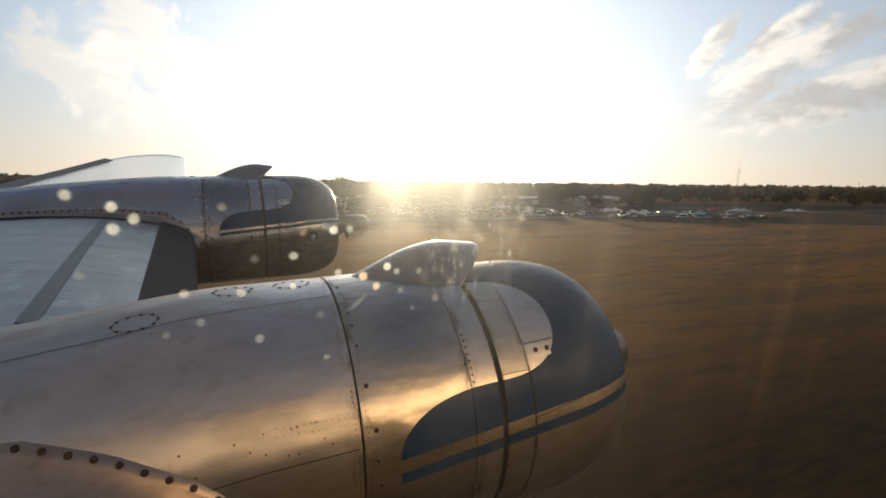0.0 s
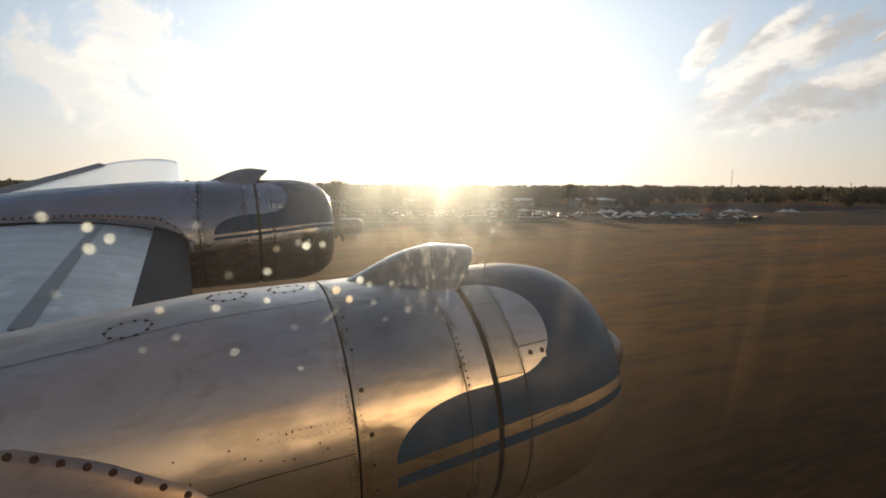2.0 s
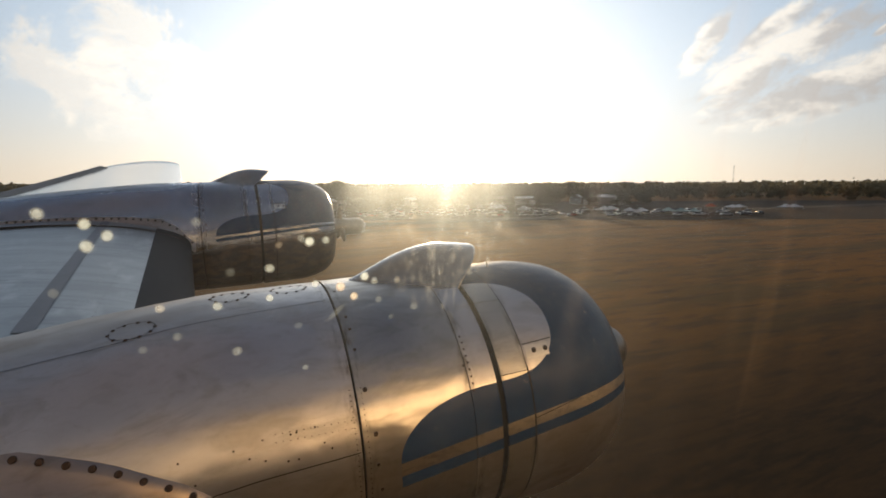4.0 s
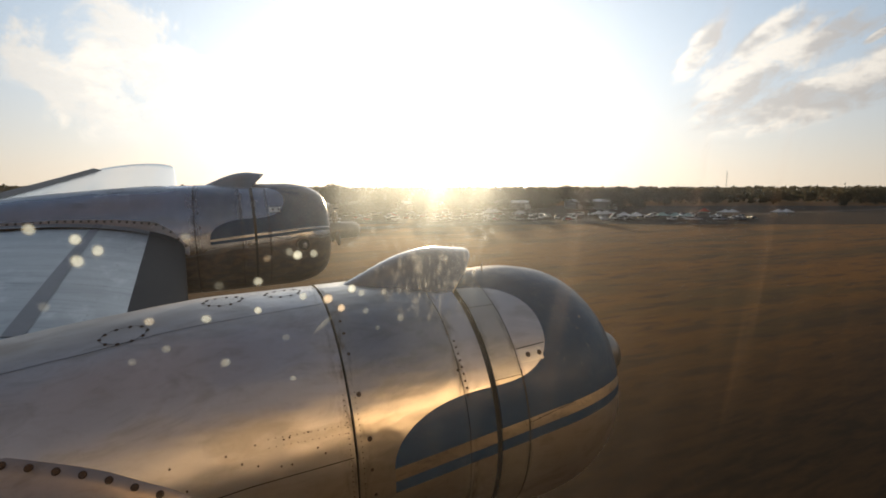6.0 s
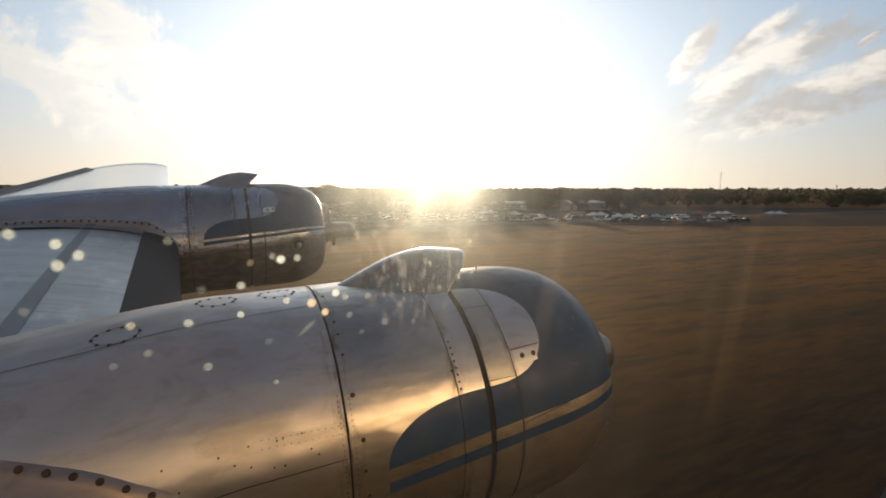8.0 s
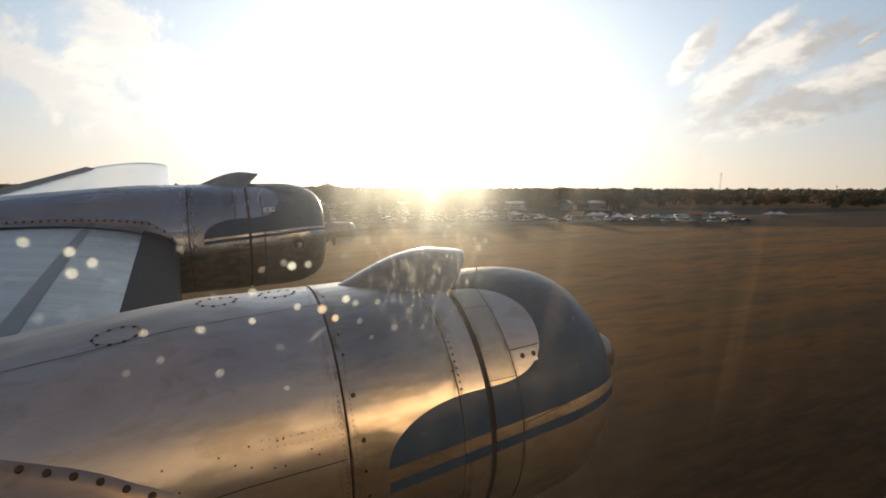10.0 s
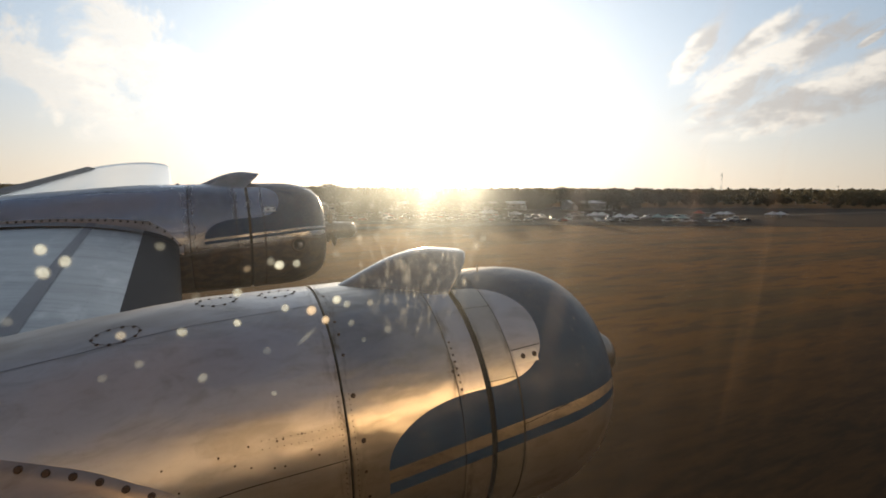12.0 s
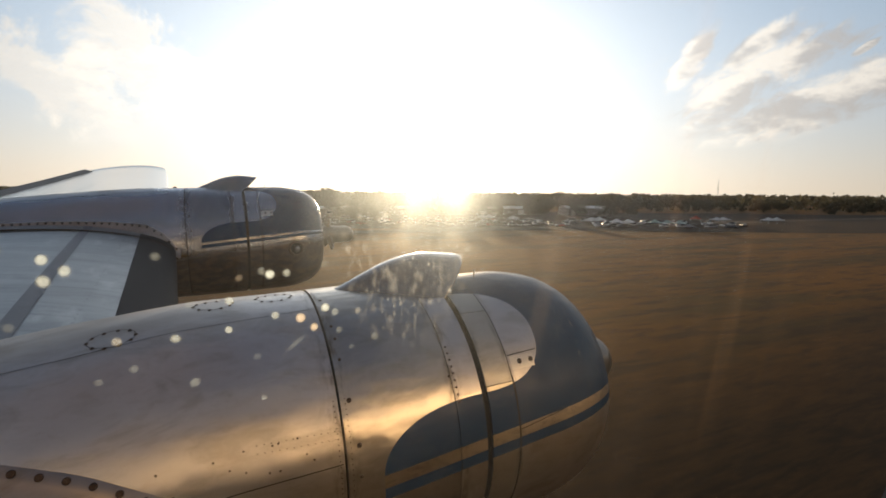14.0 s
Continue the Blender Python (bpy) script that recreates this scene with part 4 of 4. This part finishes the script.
for i in range(290):
    if i < 150:
        b_ = -24 + 100 * (i + rng.uniform(0, 1)) / 150
        d = rng.uniform(300, 470) / max(0.45, cos(radians(b_)))
    else:
        b_ = rng.uniform(-24, 75)
        d = rng.uniform(255, 330) / max(0.45, cos(radians(b_)))
    x, y = spot(b_, d)
    k = rng.randrange(len(kinds))
    s = rng.uniform(0.70, 1.22) if i < 150 else rng.uniform(0.5, 0.85)
    m = Matrix.LocRotScale((x, y, 0), Euler((0, 0, rng.uniform(0, 6.28))), None)
    if first[k]:
        kinds[k].matrix_basis, first[k] = m, False
    else:
        c = copy_thing(kinds[k], m)
        wide = s * rng.uniform(1.0, 1.7)
        c.scale = (wide, wide, s)


def far_woods():
    rng = random.Random(21)
    verts, faces = [], []
    for band, (dist, top, n) in enumerate(((520, 14.0, 5200), (760, 14.5, 5200), (1250, 16.5, 4200), (2100, 20.0, 3500))):
        for _ in range(n):
            b_ = rng.uniform(-32, 84)
            d = dist * rng.uniform(0.94, 1.08) / max(0.4, cos(radians(b_ - 20)))
            x, y = spot(b_, d)
            crest = top * (0.80 + 0.30 * noise.noise((x * 0.012, y * 0.012, band)) + 0.34 * noise.noise((x * 0.1, y * 0.1, band))) * d / dist * 0.97
            z = crest * rng.uniform(0.0, 1.0) ** 0.75
            leaf_clump(verts, faces, Vector((x, y, z)), 5.0 * dist / 700, rng)
    ob = part("far_woods", mesh_of("far_woods", verts, faces, False), LEAF, None)
    tagged(ob, "hazy belt of dark woods along the horizon", "woods", kind="stuff")


far_woods()

# ---------------------------------------------------------------- buildings, tents, cars
WHITE = plain("white_sheet_roof", (0.68, 0.66, 0.62), 0.45, 0.0, 0.1, 0.5)
WALL = plain("grey_cladding", (0.30, 0.28, 0.25), 0.7, 0.0, 0.15, 0.4)
RED = plain("red_canvas", (0.42, 0.06, 0.03), 0.7, 0.0, 0.15, 0.6)
TEAL = plain("pale_green_canvas", (0.30, 0.42, 0.38), 0.7, 0.0, 0.1, 0.6)
DARKGLASS = plain("dark_window_glass", (0.02, 0.025, 0.03), 0.08, 0.0, 0.1, 1.0)
TYRE = plain("tyre_rubber", (0.02, 0.02, 0.02), 0.8, 0.0, 0.2, 4.0)
CANVAS = plain("white_canvas", (0.74, 0.72, 0.68), 0.75, 0.0, 0.08, 0.8)


def hall(bearing, dist, w, d, h, turn, label, roofmat):
    t = tagged(new("airfield_building"), label, "building", "buildings beyond the field")
    bm = bmesh.new()
    for cx, cy, sx, sy in ((0, -d / 2, w, 0.25), (0, d / 2, w, 0.25), (-w / 2, 0, 0.25, d - 0.25), (w / 2, 0, 0.25, d - 0.25)):
        box_bm(bm, cx, cy, h / 2, sx, sy, h)
    part("wall", bm, WALL, t)
    rise = d * 0.10
    rows = [[Vector((x, -d / 2 - 0.4, h)), Vector((x, -d / 2 - 0.4, h + 0.25)), Vector((x, 0, h + rise)), Vector((x, d / 2 + 0.4, h + 0.25)), Vector((x, d / 2 + 0.4, h)), Vector((x, 0, h + rise - 0.25))] for x in (-w / 2 - 0.4, w / 2 + 0.4)]
    me = grid_mesh("roof", rows, close=True, smooth=False)
    part("roof", me, roofmat, t)
    nd = max(2, int(w / 7))
    for k in range(nd):
        x = -w / 2 + w * (k + 0.5) / nd
        if k % 2 == 0:
            part("door", box(x, -d / 2 - 0.15, h * 0.38, w / nd * 0.62, 0.1, h * 0.76, 0.03), WALL if k % 4 else WHITE, t)
        else:
            win = part("window", box(x, -d / 2 - 0.15, h * 0.62, w / nd * 0.5, 0.1, h * 0.25, 0.03), WHITE, t)
            part("pane", box(x, -d / 2 - 0.21, h * 0.62, w / nd * 0.42, 0.03, h * 0.18), DARKGLASS, win)
    x, y = spot(bearing, dist)
    t.matrix_basis = pose(x, y, 0.04, 0, 0, turn)


def tent(bearing, dist, w, d, h, mat, label):
    t = tagged(new("tent"), label, "tent", "tents on the parking ground")
    n = max(1, int(w / 6))
    for k in range(n):
        cx = -w / 2 + w * (k + 0.5) / n
        hw = w / n / 2
        rows = []
        for r, z in ((1.0, h * 0.52), (1.0, h * 0.56), (0.55, h * 0.70), (0.2, h * 0.90), (0.04, h)):
            rows.append([Vector((cx + hw * r * sx, d / 2 * r * sy, z)) for sx, sy in ((-1, -1), (0, -1), (1, -1), (1, 0), (1, 1), (0, 1), (-1, 1), (-1, 0))])
        part("canopy", grid_mesh("canopy", rows, close=True, smooth=False), mat, t)
        for sx in (-1, 1):
            for sy in (-1, 1):
                part("pole", box(cx + sx * (hw - 0.1), sy * (d / 2 - 0.1), h * 0.27, 0.1, 0.1, h * 0.54), DULL, t)
    x, y = spot(bearing, dist)
    t.matrix_basis = pose(x, y, 0.04, 0, 0, -bearing * 0.4 + 40 * sin(bearing * 7.0))


def car_paint(name, c):
    m, n, b = material(name)
    co = n.node("ShaderNodeTexCoord").outputs["Object"]
    n.put(b.inputs["Base Color"], n.mix(n.noise(co, 2.0, 4.0), tuple(x * 0.85 for x in c) + (1,), tuple(min(1, x * 1.1) for x in c) + (1,)))
    b.inputs["Roughness"].default_value = 0.28
    b.inputs["Coat Weight"].default_value = 0.6
    return m


def car(name, color, label, van=False):
    t = tagged(new("parked_car"), label, "car", "parked cars")
    hz = 1.9 if van else 1.45
    prof = [(-2.2, 0.35), (-2.25, 0.75), (-2.1, 0.95), (-1.0, 1.0), (1.2, 1.02), (2.05, 0.92), (2.2, 0.7), (2.15, 0.35)]
    rows = [[Vector((x * (0.97 if abs(y) > 0.8 else 1), y, z)) for x, z in prof] for y in (-0.88, -0.75, 0.75, 0.88)]
    side = lambda y, flip: [Vector((x * 0.96, y, z)) for x, z in prof]
    bm = bmesh.new()
    me = grid_mesh("body", rows, close=True)
    bm.from_mesh(me)
    bmesh.ops.holes_fill(bm, edges=bm.edges)
    part("body", bm, color, t)
    top = [(-2.05, 0.97), (-1.75, hz), (0.4, hz), (1.15, 0.98)] if van else [(-1.9, 0.97), (-1.2, hz), (0.2, hz), (1.0, 0.99)]
    rows = [[Vector((x, y * (0.82 if z > 1.2 else 1.0), z)) for x, z in top] for y in (-0.80, -0.74, 0.74, 0.80)]
    bm = bmesh.new()
    bm.from_mesh(grid_mesh("cabin", rows, close=True))
    bmesh.ops.holes_fill(bm, edges=bm.edges)
    cab = part("cabin", bm, DARKGLASS, t)
    part("roof", box((top[1][0] + top[2][0]) / 2, 0, hz + 0.02, top[2][0] - top[1][0], 1.2, 0.05, 0.02), color, t)
    for sx in (-1.35, 1.35):
        for sy in (-0.8, 0.8):
            bm = bmesh.new()
            bmesh.ops.create_cone(bm, cap_ends=True, segments=14, radius1=0.33, radius2=0.33, depth=0.2)
            bmesh.ops.rotate(bm, verts=bm.verts, matrix=Matrix.Rotation(pi / 2, 3, "X"))
            bmesh.ops.translate(bm, verts=bm.verts, vec=(sx, sy, 0.33))
            part("wheel", bm, TYRE, t)
    return t


cars = [car("a", car_paint("silver_car_paint", (0.55, 0.55, 0.56)), "silver car parked on the dark paved ground"),
        car("b", car_paint("white_car_paint", (0.75, 0.74, 0.72)), "white van parked on the dark paved ground", True),
        car("c", car_paint("dark_car_paint", (0.05, 0.055, 0.065)), "dark grey car parked on the paved ground"),
        car("d", car_paint("red_car_paint", (0.35, 0.03, 0.02)), "red car parked on the dark paved ground")]
rng = random.Random(8)
used = [False] * 4
for i in range(150):
    row = i % 5
    v = 232 + 11.0 * row + rng.uniform(-0.4, 0.4)
    u = -80 + (i // 5) * 8.4 + rng.uniform(-9.0, 9.0)
    x, y = u * cos(radians(24)) + v * sin(radians(24)), v * cos(radians(24)) - u * sin(radians(24))
    k = rng.choice((0, 0, 1, 1, 2, 2, 3)) if rng.random() < 0.9 else 1
    m = pose(x, y, 0.045, 0, 0, rng.choice((-24, 156)) + rng.uniform(-5, 5) + (90 if row % 2 else 0))
    if not used[k]:
        cars[k].matrix_basis, used[k] = m, True
    else:
        copy_thing(cars[k], m)

for b_, d, w, dd, h, mat, lab in ((40.5, 284, 12, 6, 4.6, CANVAS, "white peaked canvas tent by the parked cars"), (43.5, 290, 12, 7, 4.8, CANVAS, "white peaked canvas tent by the parked cars"),
                                  (46.5, 300, 18, 7, 4.4, TEAL, "long pale green peaked canvas tent"), (50.0, 315, 6, 5, 3.8, RED, "small red canvas market tent"),
                                  (52.5, 325, 12, 6, 4.4, CANVAS, "white peaked canvas tent by the parked cars"), (55.5, 350, 12, 6, 4.0, CANVAS, "white peaked canvas tent by the parked cars"),
                                  (31.0, 262, 12, 6, 4.2, CANVAS, "white peaked canvas tent by the parked cars"), (35.5, 268, 6, 6, 4.2, CANVAS, "white peaked canvas tent by the parked cars")):
    tent(b_ + (4.5 if b_ > 39 else 0) + rng.uniform(-1.6, 1.6), d * rng.uniform(0.90, 1.10), w, dd, h * rng.uniform(0.75, 1.0), mat, lab)
hall(43.0, 385, 34, 18, 5.6, -14, "long low building with a pale flat roof", WHITE)
hall(33.0, 372, 40, 16, 4.6, -8, "long low building with a pale flat roof", WHITE)
hall(24.0, 350, 46, 16, 4.6, 0, "long low building with a pale flat roof", WHITE)
hall(13.0, 300, 30, 14, 5.5, 4, "grey clad hangar with a pale roof", WHITE)
hall(-16.0, 320, 60, 18, 7.0, 8, "grey clad hangar with a pale roof", WALL)


def mast(bearing, dist, h):
    t = tagged(new("radio_mast"), "slender steel lattice radio mast above the woods", "mast")
    bm = bmesh.new()
    for k in range(3):
        a = 2 * pi * k / 3
        box_bm(bm, 1.1 * cos(a), 1.1 * sin(a), h / 2, 0.22, 0.22, h)
    part("legs", bm, STEEL, t)
    bm = bmesh.new()
    for i in range(int(h / 3)):
        box_bm(bm, 0, 0, 3 * i + 1.5, 1.9, 0.12, 0.12)
        box_bm(bm, 0, 0, 3 * i + 1.5, 0.12, 1.9, 0.12)
    part("bracing", bm, STEEL, t)
    x, y = spot(bearing, dist)
    t.matrix_basis = pose(x, y, 0)


mast(56.5, 1000, 48)
